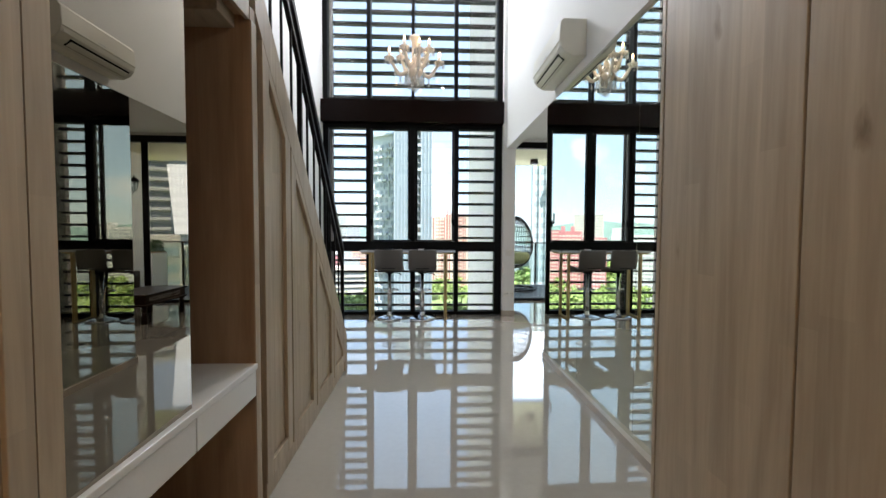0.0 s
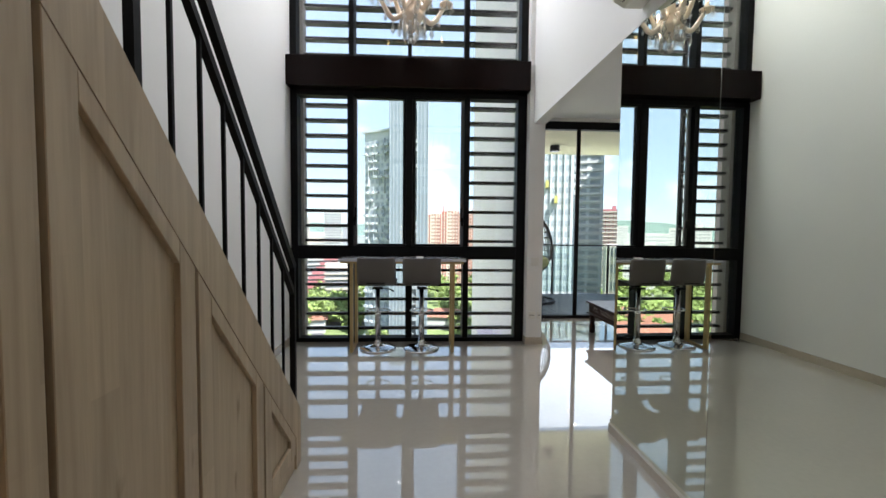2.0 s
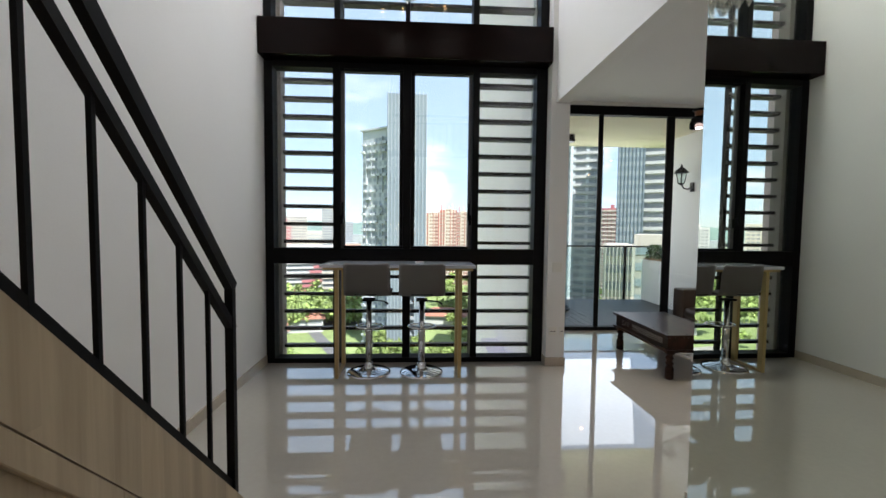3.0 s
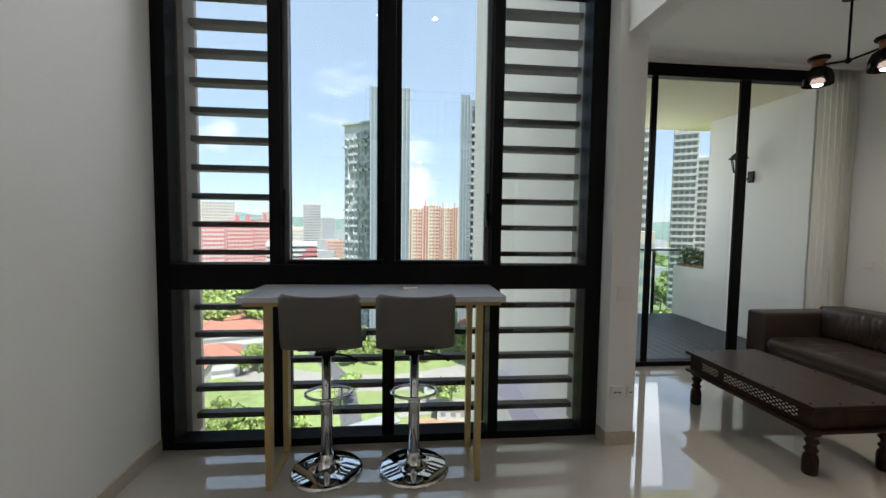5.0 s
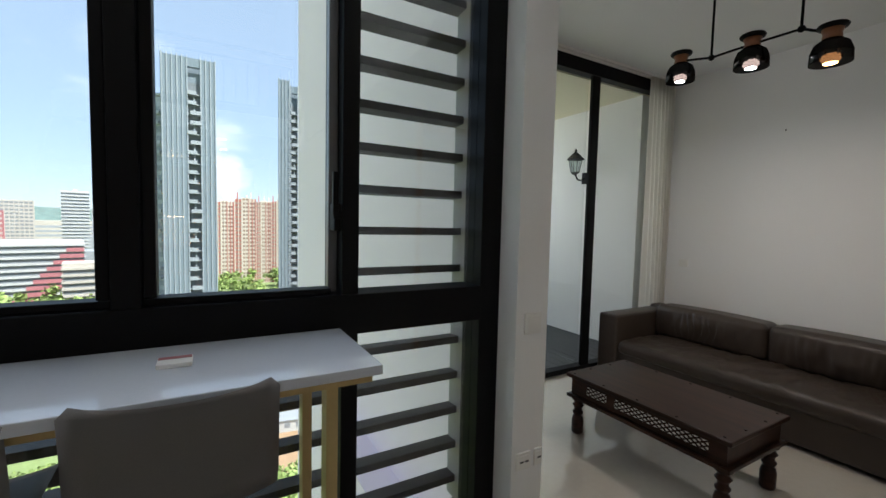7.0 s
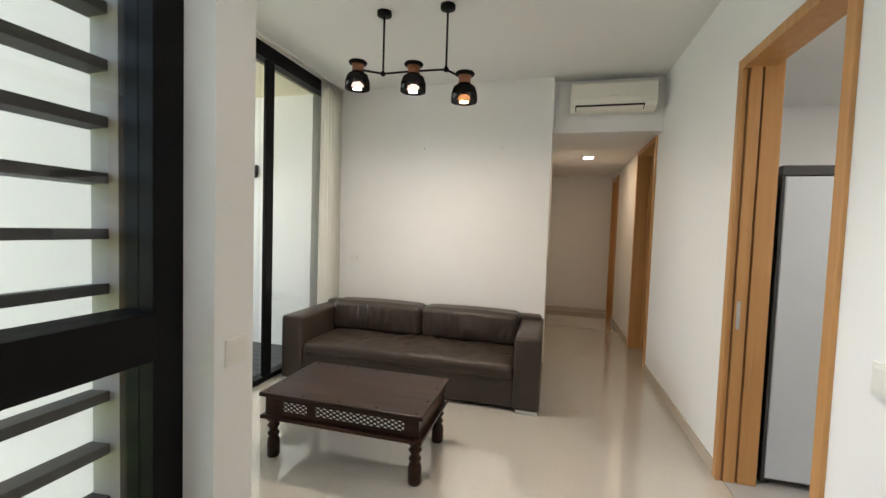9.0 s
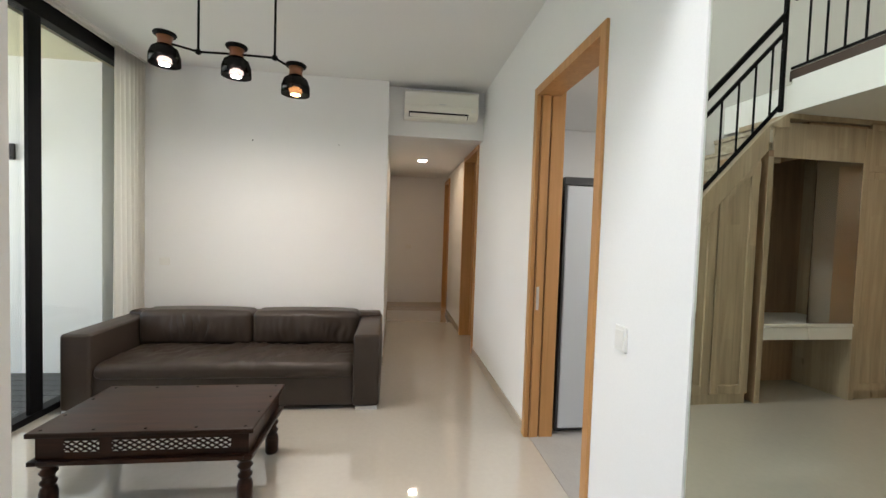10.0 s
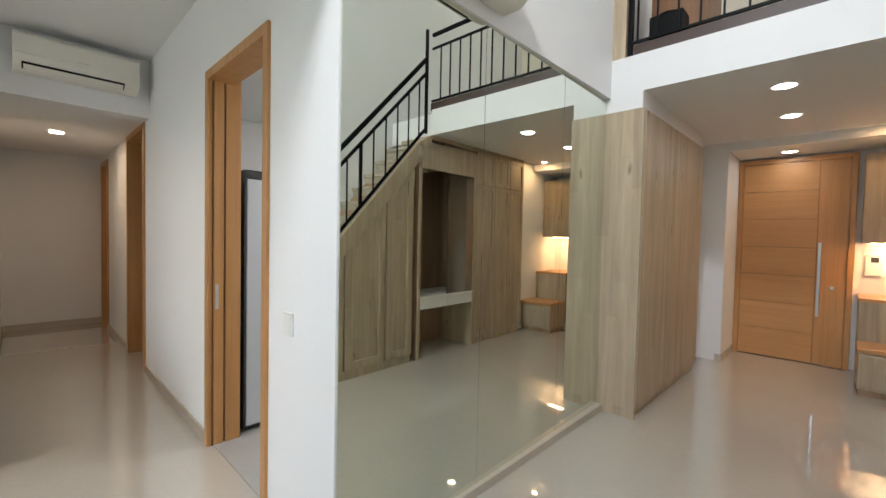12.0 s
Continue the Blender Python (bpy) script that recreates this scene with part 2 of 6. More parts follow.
PLASTER = surface("grey exterior plaster", (0.87, 0.735, 0.765), 0.85, var=0.04, scale=0.7, fine=40, bump=0.08)
CURTAIN = surface("sheer curtain", (0.82, 0.80, 0.76), 0.9, var=0.03, fine=300, bump=0.05)
cn = CURTAIN.node_tree
ctl, cms = cn.nodes.new("ShaderNodeBsdfTranslucent"), cn.nodes.new("ShaderNodeMixShader")
ctl.inputs["Color"].default_value, cms.inputs["Fac"].default_value = (0.95, 0.93, 0.89, 1), 0.75
cn.links.new(cn.nodes["Principled BSDF"].outputs[0], cms.inputs[1])
cn.links.new(ctl.outputs[0], cms.inputs[2])
cn.links.new(cms.outputs[0], cn.nodes["Material Output"].inputs["Surface"])
PANE = glass("window glass", (0.97, 0.985, 0.98), 0.05)
RAILGLASS = glass("balustrade glass", (0.88, 0.95, 0.94), 0.07)
SMOKE = glass("smoked glass", (0.018, 0.014, 0.013), 0.035)
CRYSTAL = glass("crystal", (0.82, 0.80, 0.76), 0.35)
MIRROR = mirror_mat("clear mirror", (0.75, 0.785, 0.705))
DMIRROR = mirror_mat("tinted mirror", (0.30, 0.262, 0.21))
OPAL = surface("ivory porcelain", (0.80, 0.68, 0.55), 0.18, var=0.05, bump=0.0)
COPPER = surface("copper wood collar", (0.28, 0.11, 0.05), 0.4, var=0.15, fine=100)
BULBW = glow("white bulb", (1.0, 0.93, 0.84), 9)
BULBA = glow("amber bulb", (1.0, 0.55, 0.2), 5)
DOWN = glow("downlight", (1.0, 0.93, 0.82), 2.5)
FLAME = glow("candle bulb", (1.0, 0.62, 0.26), 3)
CUSHION = surface("green cushion", (0.42, 0.47, 0.20), 0.8, var=0.1, fine=160)
LEAF = surface("foliage", (0.205, 0.275, 0.075), 0.75, var=0.55, scale=0.12, fine=1.4, bump=0.6)
ln = LEAF.node_tree
lgeo, lmul, lrng = ln.nodes.new("ShaderNodeNewGeometry"), ln.nodes.new("ShaderNodeMixRGB"), ln.nodes.new("ShaderNodeMapRange")
lrng.inputs["To Min"].default_value, lrng.inputs["To Max"].default_value = 0.55, 1.35
lmul.blend_type, lmul.inputs["Fac"].default_value = "MULTIPLY", 1.0
lsrc = ln.nodes["Principled BSDF"].inputs["Base Color"].links[0].from_socket
ln.links.new(lgeo.outputs["Random Per Island"], lrng.inputs["Value"])
ln.links.new(lsrc, lmul.inputs["Color1"])
ln.links.new(lrng.outputs[0], lmul.inputs["Color2"])
ln.links.new(lmul.outputs["Color"], ln.nodes["Principled BSDF"].inputs["Base Color"])
LEAFN = surface("balcony plant leaf", (0.06, 0.12, 0.03), 0.6, var=0.4, scale=9, fine=60)
GRASS = surface("lawn and bare earth", (0.18, 0.235, 0.085), 0.95, var=0.35, scale=0.025, fine=0.5, bump=0.0)
ASPHALT = surface("asphalt", (0.10, 0.10, 0.105), 0.9, var=0.15, scale=0.2, fine=2)
CONC = surface("pale concrete", (0.26, 0.25, 0.23), 0.9, var=0.1, scale=0.1, fine=2)
EARTH = surface("bare orange earth", (0.30, 0.20, 0.115), 0.95, var=0.2, scale=0.15, fine=2)
ROOF = surface("red roof tile", (0.28, 0.125, 0.085), 0.8, var=0.2, scale=0.5, fine=3)
# distance haze is mixed into the facade colours below
BW = surface("white facade", (0.44, 0.44, 0.43), 0.8, var=0.05, scale=0.05, fine=1)
BR = surface("red facade", (0.36, 0.135, 0.145), 0.8, var=0.08, scale=0.05, fine=1)
BO = surface("orange facade", (0.48, 0.29, 0.22), 0.8, var=0.08, scale=0.05, fine=1)
BC = surface("cream facade", (0.44, 0.405, 0.35), 0.8, var=0.06, scale=0.05, fine=1)
BG = surface("grey facade", (0.29, 0.31, 0.33), 0.6, var=0.08, scale=0.05, fine=1)
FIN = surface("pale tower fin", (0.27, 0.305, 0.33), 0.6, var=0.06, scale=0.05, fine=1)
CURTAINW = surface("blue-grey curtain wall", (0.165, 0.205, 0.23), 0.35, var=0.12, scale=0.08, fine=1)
WING = surface("grey wing with painted haze", (0.27, 0.295, 0.31), 0.7, var=0.10, scale=0.08, fine=1)
# paler than WING: makes up for shade on the turned-away face, haze included
WINGP = surface("pale wing lightened for shade and haze", (0.44, 0.47, 0.49), 0.7, var=0.10, scale=0.08, fine=1)
BALC = surface("painted balcony shade", (0.15, 0.17, 0.185), 0.6, var=0.2, scale=0.3, fine=2)
BRICK = surface("brick red facade", (0.38, 0.125, 0.098), 0.8, var=0.08, scale=0.05, fine=1)
CREAMF = surface("warm cream facade", (0.55, 0.49, 0.40), 0.8, var=0.06, scale=0.05, fine=1)
HWIN = surface("brown shaded windows", (0.24, 0.175, 0.145), 0.5, var=0.15, scale=0.3, fine=2)
BD = surface("shaded window band", (0.19, 0.205, 0.22), 0.35, var=0.2, scale=0.3, fine=2)
BT = surface("green glass facade", (0.27, 0.32, 0.34), 0.2, var=0.15, scale=0.1, fine=1)
HILL = surface("distant wooded hill", (0.13, 0.19, 0.17), 1.0, var=0.3, scale=0.01, fine=0.08)
YEL = surface("yellow panel", (0.42, 0.39, 0.12), 0.6)


# ---- building helpers ----
def raw(*boxes, bev=0.0):
    """One bmesh of axis-aligned boxes (x0, x1, y0, y1, z0, z1), with small bevels where asked."""
    bm = bmesh.new()
    for x0, x1, y0, y1, z0, z1 in boxes:
        made = bmesh.ops.create_cube(bm, size=1.0)["verts"]
        for v in made:
            v.co = ((x0 + x1) / 2 + v.co.x * (x1 - x0), (y0 + y1) / 2 + v.co.y * (y1 - y0), (z0 + z1) / 2 + v.co.z * (z1 - z0))
    if bev:
        bmesh.ops.bevel(bm, geom=bm.edges[:], offset=bev, segments=2, affect="EDGES", profile=0.5)
    return bm


def prism(outline, axis, a, b, bev=0.0):
    """A closed outline in the two other axes (in xyz order), drawn out along axis from a to b."""
    bm = bmesh.new()
    def at(p, h):
        q = list(p)
        q.insert("xyz".index(axis), h)
        return q
    lo, hi = [bm.verts.new(at(p, a)) for p in outline], [bm.verts.new(at(p, b)) for p in outline]
    bm.faces.new(lo), bm.faces.new(hi)
    for i in range(len(outline)):
        j = (i + 1) % len(outline)
        bm.faces.new((lo[i], lo[j], hi[j], hi[i]))
    bmesh.ops.recalc_face_normals(bm, faces=bm.faces[:])
    if bev:
        bmesh.ops.bevel(bm, geom=bm.edges[:], offset=bev, segments=1, affect="EDGES")
    return bm


def lathe(profile, x=0, y=0, z=0, n=24, bm=None):
    """A turned shape: (radius, height) pairs round the z axis through x, y."""
    bm = bm or bmesh.new()
    rings = [[bm.verts.new((x + r * math.cos(2 * math.pi * k / n), y + r * math.sin(2 * math.pi * k / n), z + h)) for k in range(n)] for r, h in profile]
    for p, q in zip(rings, rings[1:]):
        for k in range(n):
            f = bm.faces.new((p[k], p[(k + 1) % n], q[(k + 1) % n], q[k]))
            f.smooth = True
    for ring in (rings[0], rings[-1]):
        if (ring[0].co - ring[n // 2].co).length > 1e-5:
            bm.faces.new(ring)
    bmesh.ops.recalc_face_normals(bm, faces=bm.faces[:])
    return bm


def tube(path, r, n=8, bm=None, closed=False):
    """A round bar along a path of points."""
    bm = bm or bmesh.new()
    pts = [Vector(p) for p in path]
    rings, m = [], len(pts)
    for i, p in enumerate(pts):
        if closed:
            d = pts[(i + 1) % m] - pts[i - 1]
        else:
            d = pts[min(i + 1, m - 1)] - pts[max(i - 1, 0)]
        d.normalize()
        u = d.cross(Vector((0, 0, 1)) if abs(d.z) < 0.95 else Vector((1, 0, 0))).normalized()
        w = d.cross(u)
        rr = r[i] if isinstance(r, (list, tuple)) else r
        rings.append([bm.verts.new(p + rr * (math.cos(2 * math.pi * k / n) * u + math.sin(2 * math.pi * k / n) * w)) for k in range(n)])
    for i in range(m if closed else m - 1):
        a, b = rings[i], rings[(i + 1) % m]
        for k in range(n):
            bm.faces.new((a[k], a[(k + 1) % n], b[(k + 1) % n], b[k])).smooth = True
    if not closed:
        bm.faces.new(rings[0]), bm.faces.new(rings[-1])
    bmesh.ops.recalc_face_normals(bm, faces=bm.faces[:])
    return bm


def beam(p0, p1, w, h, up=(0, 0, 1)):
    """A square bar from p0 to p1."""
    p0, p1 = Vector(p0), Vector(p1)
    d = (p1 - p0).normalized()
    s = d.cross(Vector(up)).normalized() * w / 2
    t = s.cross(d).normalized() * h / 2
    bm = bmesh.new()
    ring = [[bm.verts.new(p + a * s + b * t) for a, b in ((-1, -1), (1, -1), (1, 1), (-1, 1))] for p in (p0, p1)]
    for k in range(4):
        bm.faces.new((ring[0][k], ring[0][(k + 1) % 4], ring[1][(k + 1) % 4], ring[1][k]))
    bm.faces.new(ring[0]), bm.faces.new(ring[1])
    bmesh.ops.recalc_face_normals(bm, faces=bm.faces[:])
    return bm


def to_mesh(name, bm, material):
    me = bpy.data.meshes.new(name)
    bm.to_mesh(me)
    bm.free()
    me.materials.append(material)
    return me


def base_of(ob):
    p = Vector((0, 0, 0))
    while ob:
        p, ob = p + ob.location, ob.parent
    return p


def part(name, bm, material, parent, label=""):
    """One mesh, given in world places, under a thing or under a part."""
    bmesh.ops.translate(bm, verts=bm.verts[:], vec=-base_of(parent))
    ob = new(name, to_mesh(name, bm, material))
    ob.parent = parent
    return tagged(ob, label)


def thing(name, where, label, category, group="", kind=""):
    ob = new(name)
    ob.location = where
    ob.empty_display_size = 0.1
    return tagged(ob, label, category, group, kind)


def single(name, bm, material, label, category, group="", kind=""):
    ob = new(name, to_mesh(name, bm, material))
    return tagged(ob, label, category, group, kind)


def setting(name, bm, material, label, category):
    return single(name, bm, material, label, category, kind="structure")


def softened(bm, amount, segments=3):
    bmesh.ops.bevel(bm, geom=bm.edges[:], offset=amount, segments=segments, affect="EDGES", profile=0.5)
    for f in bm.faces:
        f.smooth = True
    return bm


# ---- the shell ----
setting("floor", raw((-1.71, 1.40, -1.75, 6.85, -0.25, 0.0), (1.40, 8.45, -1.75, 8.09, -0.25, 0.0)), STONE, "polished cream stone floor with mirror-like gloss", "floor")
setting("wall_west", raw((-1.71, -1.56, -1.75, 6.86, 0, 5.9)), WALL, "tall white painted wall beside the stairs", "wall")
# the last box is added unseen behind the door, to stop light leaking in
setting("wall_south", raw((-1.56, -0.17, -1.75, -1.60, 0, 5.9), (0.91, 1.36, -1.75, -1.60, 0, 5.9), (-0.17, 0.91, -1.75, -1.60, 2.53, 5.9), (-0.3, 1.05, -1.80, -1.751, 0, 2.7)), WALL, "white wall round the entrance door", "wall")
setting("ceiling", raw((-1.71, 1.50, -1.75, 6.86, 5.9, 6.05)), CEIL, "white ceiling of the double-height room", "ceiling")
setting("wall_east", raw((1.36, 1.50, 1.70, 6.52, 2.675, 5.9)), WALL, "white upper wall over the mirror and opening", "wall")
setting("wall_east_loft", raw((1.36, 1.50, -1.75, 1.70, 0, 5.9)), WALL, "white side wall of entrance and loft", "wall")
setting("wall_mirror", raw((1.408, 1.50, 1.735, 4.20, 0.0, 2.675)), WALL, "white wall behind the mirror panels", "wall")
setting("column", raw((1.31, 1.50, 6.52, 6.66, 0, 5.9), (1.31, 1.50, 6.66, 8.03, 0, 3.13)), WALL, "white column between window and living room", "column")
setting("wall_door", raw((1.3725, 2.05, 4.20, 4.345, 0, 2.675), (1.50, 2.05, 4.20, 4.345, 2.675, 3.13), (2.05, 3.005, 4.20, 4.345, 2.53, 3.13), (3.005, 5.08, 4.20, 4.345, 0, 3.13),
        (5.08, 6.02, 4.20, 4.345, 2.55, 3.13), (6.02, 7.63, 4.20, 4.345, 0, 2.9), (7.63, 8.27, 4.20, 4.345, 2.47, 2.9)), WALL, "white wall with timber door openings", "wall")
setting("wall_sofa", raw((4.70, 4.85, 5.445, 8.18, 0, 3.13)), WALL, "plain white wall behind the sofa", "wall")
setting("wall_corridor", raw((4.85, 8.30, 5.445, 5.60, 0, 2.58)), WALL, "white side wall of the corridor", "wall")
setting("wall_corridor_end", raw((8.30, 8.45, 4.20, 5.60, 0, 2.58)), WALL, "white end wall of the corridor", "wall")
setting("bulkhead", raw((4.85, 8.45, 4.345, 5.445, 2.58, 3.13)), WALL, "white bulkhead over the corridor entrance", "bulkhead")
setting("ceiling_living", raw((1.50, 8.45, 4.05, 8.18, 3.13, 3.30)), CEIL, "white ceiling of the living room", "ceiling")
setting("loft_slab", raw((-0.70, 1.36, -1.60, 1.735, 2.69, 2.99), (-1.56, -0.70, -1.60, 1.62, 2.69, 2.99)), WALL, "white edge and underside of the loft floor", "slab")
setting("lintel", raw((-0.78, 1.36, -0.92, -0.79, 2.585, 2.69)), WALL, "white beam over the entrance recess", "beam")
setting("ceiling_foyer", raw((-0.78, 0.94, -1.60, -0.92, 2.585, 2.69)), CEIL, "white lowered ceiling before the entrance door", "ceiling")
setting("nib_wall", raw((0.94, 1.36, -1.60, -0.79, 0, 2.585)), WALL, "white wall stub beside the entrance door", "wall")
setting("wall_foyer", raw((-0.93, -0.78, -1.60, -0.34, 0, 2.69)), WALL, "white side wall of the entrance recess", "wall")
setting("wall_loft", raw((-1.56, 1.36, -1.60, -1.55, 2.99, 5.9)), surface("cream wall paint", (0.72, 0.66, 0.55), 0.8, var=0.03, fine=120), "cream back wall of the loft", "wall")

# baseboards
def baseboard(*boxes):
    setting("baseboard", raw(*boxes), SKIRT, "low beige stone baseboard", "baseboard")

baseboard((-1.56, -1.545, 4.10, 6.64, 0, 0.085))
baseboard((1.345, 1.36, 1.735, 4.345, 0, 0.055), (1.36, 1.372, 1.735, 4.345, 0, 0.055), (1.372, 1.408, 1.735, 4.20, 0, 0.055))
baseboard((1.30, 1.51, 6.507, 6.52, 0, 0.085), (1.30, 1.31, 6.52, 6.64, 0, 0.085), (1.50, 1.512, 6.52, 7.98, 0, 0.085))
baseboard((1.36, 2.02, 4.345, 4.358, 0, 0.085))
baseboard((3.035, 5.045, 4.345, 4.358, 0, 0.085), (6.055, 7.60, 4.345, 4.358, 0, 0.085))
baseboard((4.688, 4.70, 5.445, 7.98, 0, 0.085), (4.688, 8.29, 5.432, 5.445, 0, 0.085))
baseboard((8.288, 8.30, 4.345, 5.432, 0, 0.085))
baseboard((0.928, 0.94, -1.55, -0.79, 0, 0.085), (0.928, 1.0, -0.79, -0.778, 0, 0.085))

# mirror panels
mirror = thing("wall_mirror_panels", (1.366, 3.0, 0.06), "floor-standing clear wall mirror in three tall panels", "mirror")
for y0, y1 in ((1.737, 2.478), (2.482, 3.408), (3.412, 4.338)):
    x0, x1 = 1.3615 + 0.013 * (4.338 - y0), 1.3615 + 0.013 * (4.338 - y1)
    part("mirror_panel", prism([(x0, y0), (x1, y1), (x1 + 0.009, y1), (x0 + 0.009, y0)], "z", 0.056, 2.673), MIRROR, mirror)

for y in (2.48, 3.41):
    x = 1.3615 + 0.013 * (4.338 - y)
    part("joint_strip", raw((x + 0.0015, x + 0.008, y - 0.0018, y + 0.0018, 0.056, 2.673)), CHROME, mirror, "polished bevel at the panel joint")

# ---- great window ----
GW = 6.65
win = thing("window_1", (-0.13, 6.7, 0), "black framed double-height window with outside louvres", "window", kind="structure")
def bars(name, material, boxes, parent=win, bev=0.004):
    for b in boxes:
        part(name, raw(b, bev=bev), material, parent)
bars("frame_post", BLACK, [(-1.558, -1.475, GW, 6.80, 0, 3.05), (-0.882, -0.812, GW, 6.80, 0.05, 3.0), (-0.175, -0.097, GW - 0.01, 6.80, 1.19, 3.0), (0.537, 0.605, GW, 6.80, 0.05, 3.0), (1.195, 1.308, GW, 6.80, 0, 3.05), (-0.175, -0.095, GW, 6.80, 0.05, 1.03)])
bars("frame_rail", BLACK, [(-1.475, 1.195, GW - 0.005, 6.80, 0.0, 0.05), (-1.475, 1.195, GW - 0.012, 6.80, 1.03, 1.19), (-1.475, 1.195, GW, 6.80, 2.995, 3.055)])
for x0, x1 in ((-0.810, -0.177), (-0.095, 0.535)):
    wide = 0.036
    bars("sash", BLACK, [(x0 + wide if x0 < -0.5 else x0, x1 - wide if x0 > -0.5 else x1, 6.66, 6.74, 1.192, 1.216), (x0 + wide if x0 < -0.5 else x0, x1 - wide if x0 > -0.5 else x1, 6.66, 6.74, 2.972, 2.993)])
    hinge = (x0, x0 + wide) if x0 < -0.5 else (x1 - wide, x1)
    meet = (x1 - wide, x1) if x0 < -0.5 else (x0, x0 + wide)
    bars("sash", BLACK, [(meet[0], meet[1], 6.66, 6.74, 1.218, 2.970)])
    bars("sash", SASH, [(hinge[0], hinge[1], 6.712, 6.752, 1.192, 2.993)])
bars("beam", BROWNBLACK, [(-1.558, 1.308, 6.49, 6.80, 3.055, 3.40)], bev=0.006)
bars("frame_post", BLACK, [(x - w / 2, x + w / 2, GW, 6.80, 3.40, 5.9) for x, w in ((-1.52, 0.075), (-0.835, 0.06), (-0.135, 0.045), (0.56, 0.06), (1.265, 0.085))])
bars("frame_rail", BLACK, [(-1.48, 1.22, GW, 6.80, 3.40, 3.47), (-1.48, 1.22, GW, 6.80, 5.80, 5.9)])
for x0, x1 in ((-1.475, -0.882), (-0.774, -0.213), (-0.059, 0.499), (0.605, 1.195)):
    ob = part("pane", raw((x0, x1, 6.71, 6.716, 1.19, 2.995)), PANE, win)
    ob.visible_shadow = False
for x0, x1 in ((-1.475, -0.882), (-0.812, -0.175), (-0.095, 0.537), (0.605, 1.195)):
    part("pane", raw((x0, x1, 6.71, 6.716, 0.05, 1.03)), PANE, win).visible_shadow = False
    part("pane", raw((x0, x1, 6.71, 6.716, 3.47, 5.80)), PANE, win).visible_shadow = False
# casement handles
for x, side in ((-0.795, 1), (0.517, -1)):
    h = part("handle", raw((x - 0.013, x + 0.013, 6.640, 6.712, 1.44, 1.545), bev=0.004), BLACK, win, "black casement handle")
    part("grip", raw((x + side * 0.018 - 0.010, x + side * 0.018 + 0.010, 6.600, 6.618, 1.50, 1.66), (x - 0.012, x + 0.012, 6.604, 6.645, 1.485, 1.515), (min(x, x + side * 0.026), max(x, x + side * 0.026), 6.600, 6.618, 1.485, 1.515), bev=0.003), BLACK, h)
# louvres outside
louvres = thing("louvre_screen", (-0.13, 6.95, 0), "dark aluminium louvre screen outside the window", "louvre")
SLAT = {}
def slat(x0, x1, z):
    key = round(x1 - x0, 3)
    if key not in SLAT:
        bm = prism([(-0.045, -0.016), (0.045, -0.020), (0.045, 0.012), (-0.045, 0.020)], "x", 0, x1 - x0)
        SLAT[key] = to_mesh("slat", bm, LOUVRE)
    ob = new("slat", SLAT[key])
    ob.parent = louvres
    ob.location = Vector((x0, 6.92, z)) - louvres.location
for k in range(10):
    z = 1.247 + 0.1888 * k
    slat(-1.50, -0.83, z), slat(0.555, 1.28, z)
for k in range(6):
    slat(-1.50, 1.28, -0.075 + 0.189 * k)
for k in range(12):
    slat(-1.50, 1.28, 3.56 + 0.1975 * k)
REVEAL = surface("taupe reveal paint", (0.30, 0.265, 0.245), 0.6, var=0.06, scale=2, fine=60)
for x in (-1.475, 1.255):
    part("reveal", raw((x - 0.035, x + 0.027, 6.815, 6.955, 0.0, 5.9)), REVEAL, louvres, "taupe painted reveal post")
for x in (-0.842, 0.568):
    part("bracket", raw((x - 0.025, x + 0.025, 6.90, 6.945, 0.0, 5.9)), LOUVRE, louvres)

# ---- balcony door ----
bd = thing("door_1", (3.0, 7.96, 0), "black framed full-height glass sliding balcony door", "sliding door", kind="structure")
bars("frame_post", BLACK, [(1.50, 1.57, 7.96, 8.06, 0, 3.0), (2.44, 2.50, 7.965, 7.998, 0.05, 2.975), (3.40, 3.51, 7.965, 7.998, 0.05, 2.975), (4.60, 4.66, 7.96, 8.06, 0, 3.0)], bd)
bars("frame_rail", BLACK, [(1.50, 4.66, 7.96, 8.06, 2.975, 3.105), (1.57, 4.60, 7.96, 8.06, 0.0, 0.05)], bd)
for x0, x1 in ((1.57, 2.43), (2.505, 3.385), (3.515, 4.60)):
    part("pane", raw((x0, x1, 8.005, 8.011, 0.05, 2.975)), PANE, bd).visible_shadow = False
setting("wall_north", raw((4.66, 4.70, 7.97, 8.18, 0, 3.13), (1.50, 4.66, 7.97, 8.18, 3.105, 3.13)), WALL, "white wall end beside the balcony door", "wall")
single("curtain_track", raw((1.52, 4.69, 7.89, 7.915, 3.105, 3.13), (1.52, 4.69, 7.925, 7.94, 3.09, 3.13), bev=0.002), GLOSSW, "white aluminium curtain track on the ceiling", "curtain track")

def curtain(x0, x1, y, z0, z1):
    bm = bmesh.new()
    n, rows = 70, 8
    grid = []
    for j in range(rows + 1):
        f = j / rows
        row = []
        for i in range(n + 1):
            u = i / n
            x = x0 + (x1 - x0) * u + 0.03 * (1 - f) * math.sin(u * 5)
            amp = 0.028 * (0.6 + 0.6 * (1 - f))
            row.append(bm.verts.new((x, y + amp * math.sin(u * 44 + 0.8 * math.sin(u * 9) + 0.3 * f), z0 + (z1 - z0) * f)))
        grid.append(row)
    for j in range(rows):
        for i in range(n):
            bm.faces.new((grid[j][i], grid[j][i + 1], grid[j + 1][i + 1], grid[j + 1][i])).smooth = True
    bmesh.ops.solidify(bm, geom=bm.faces[:], thickness=0.003)
    return bm

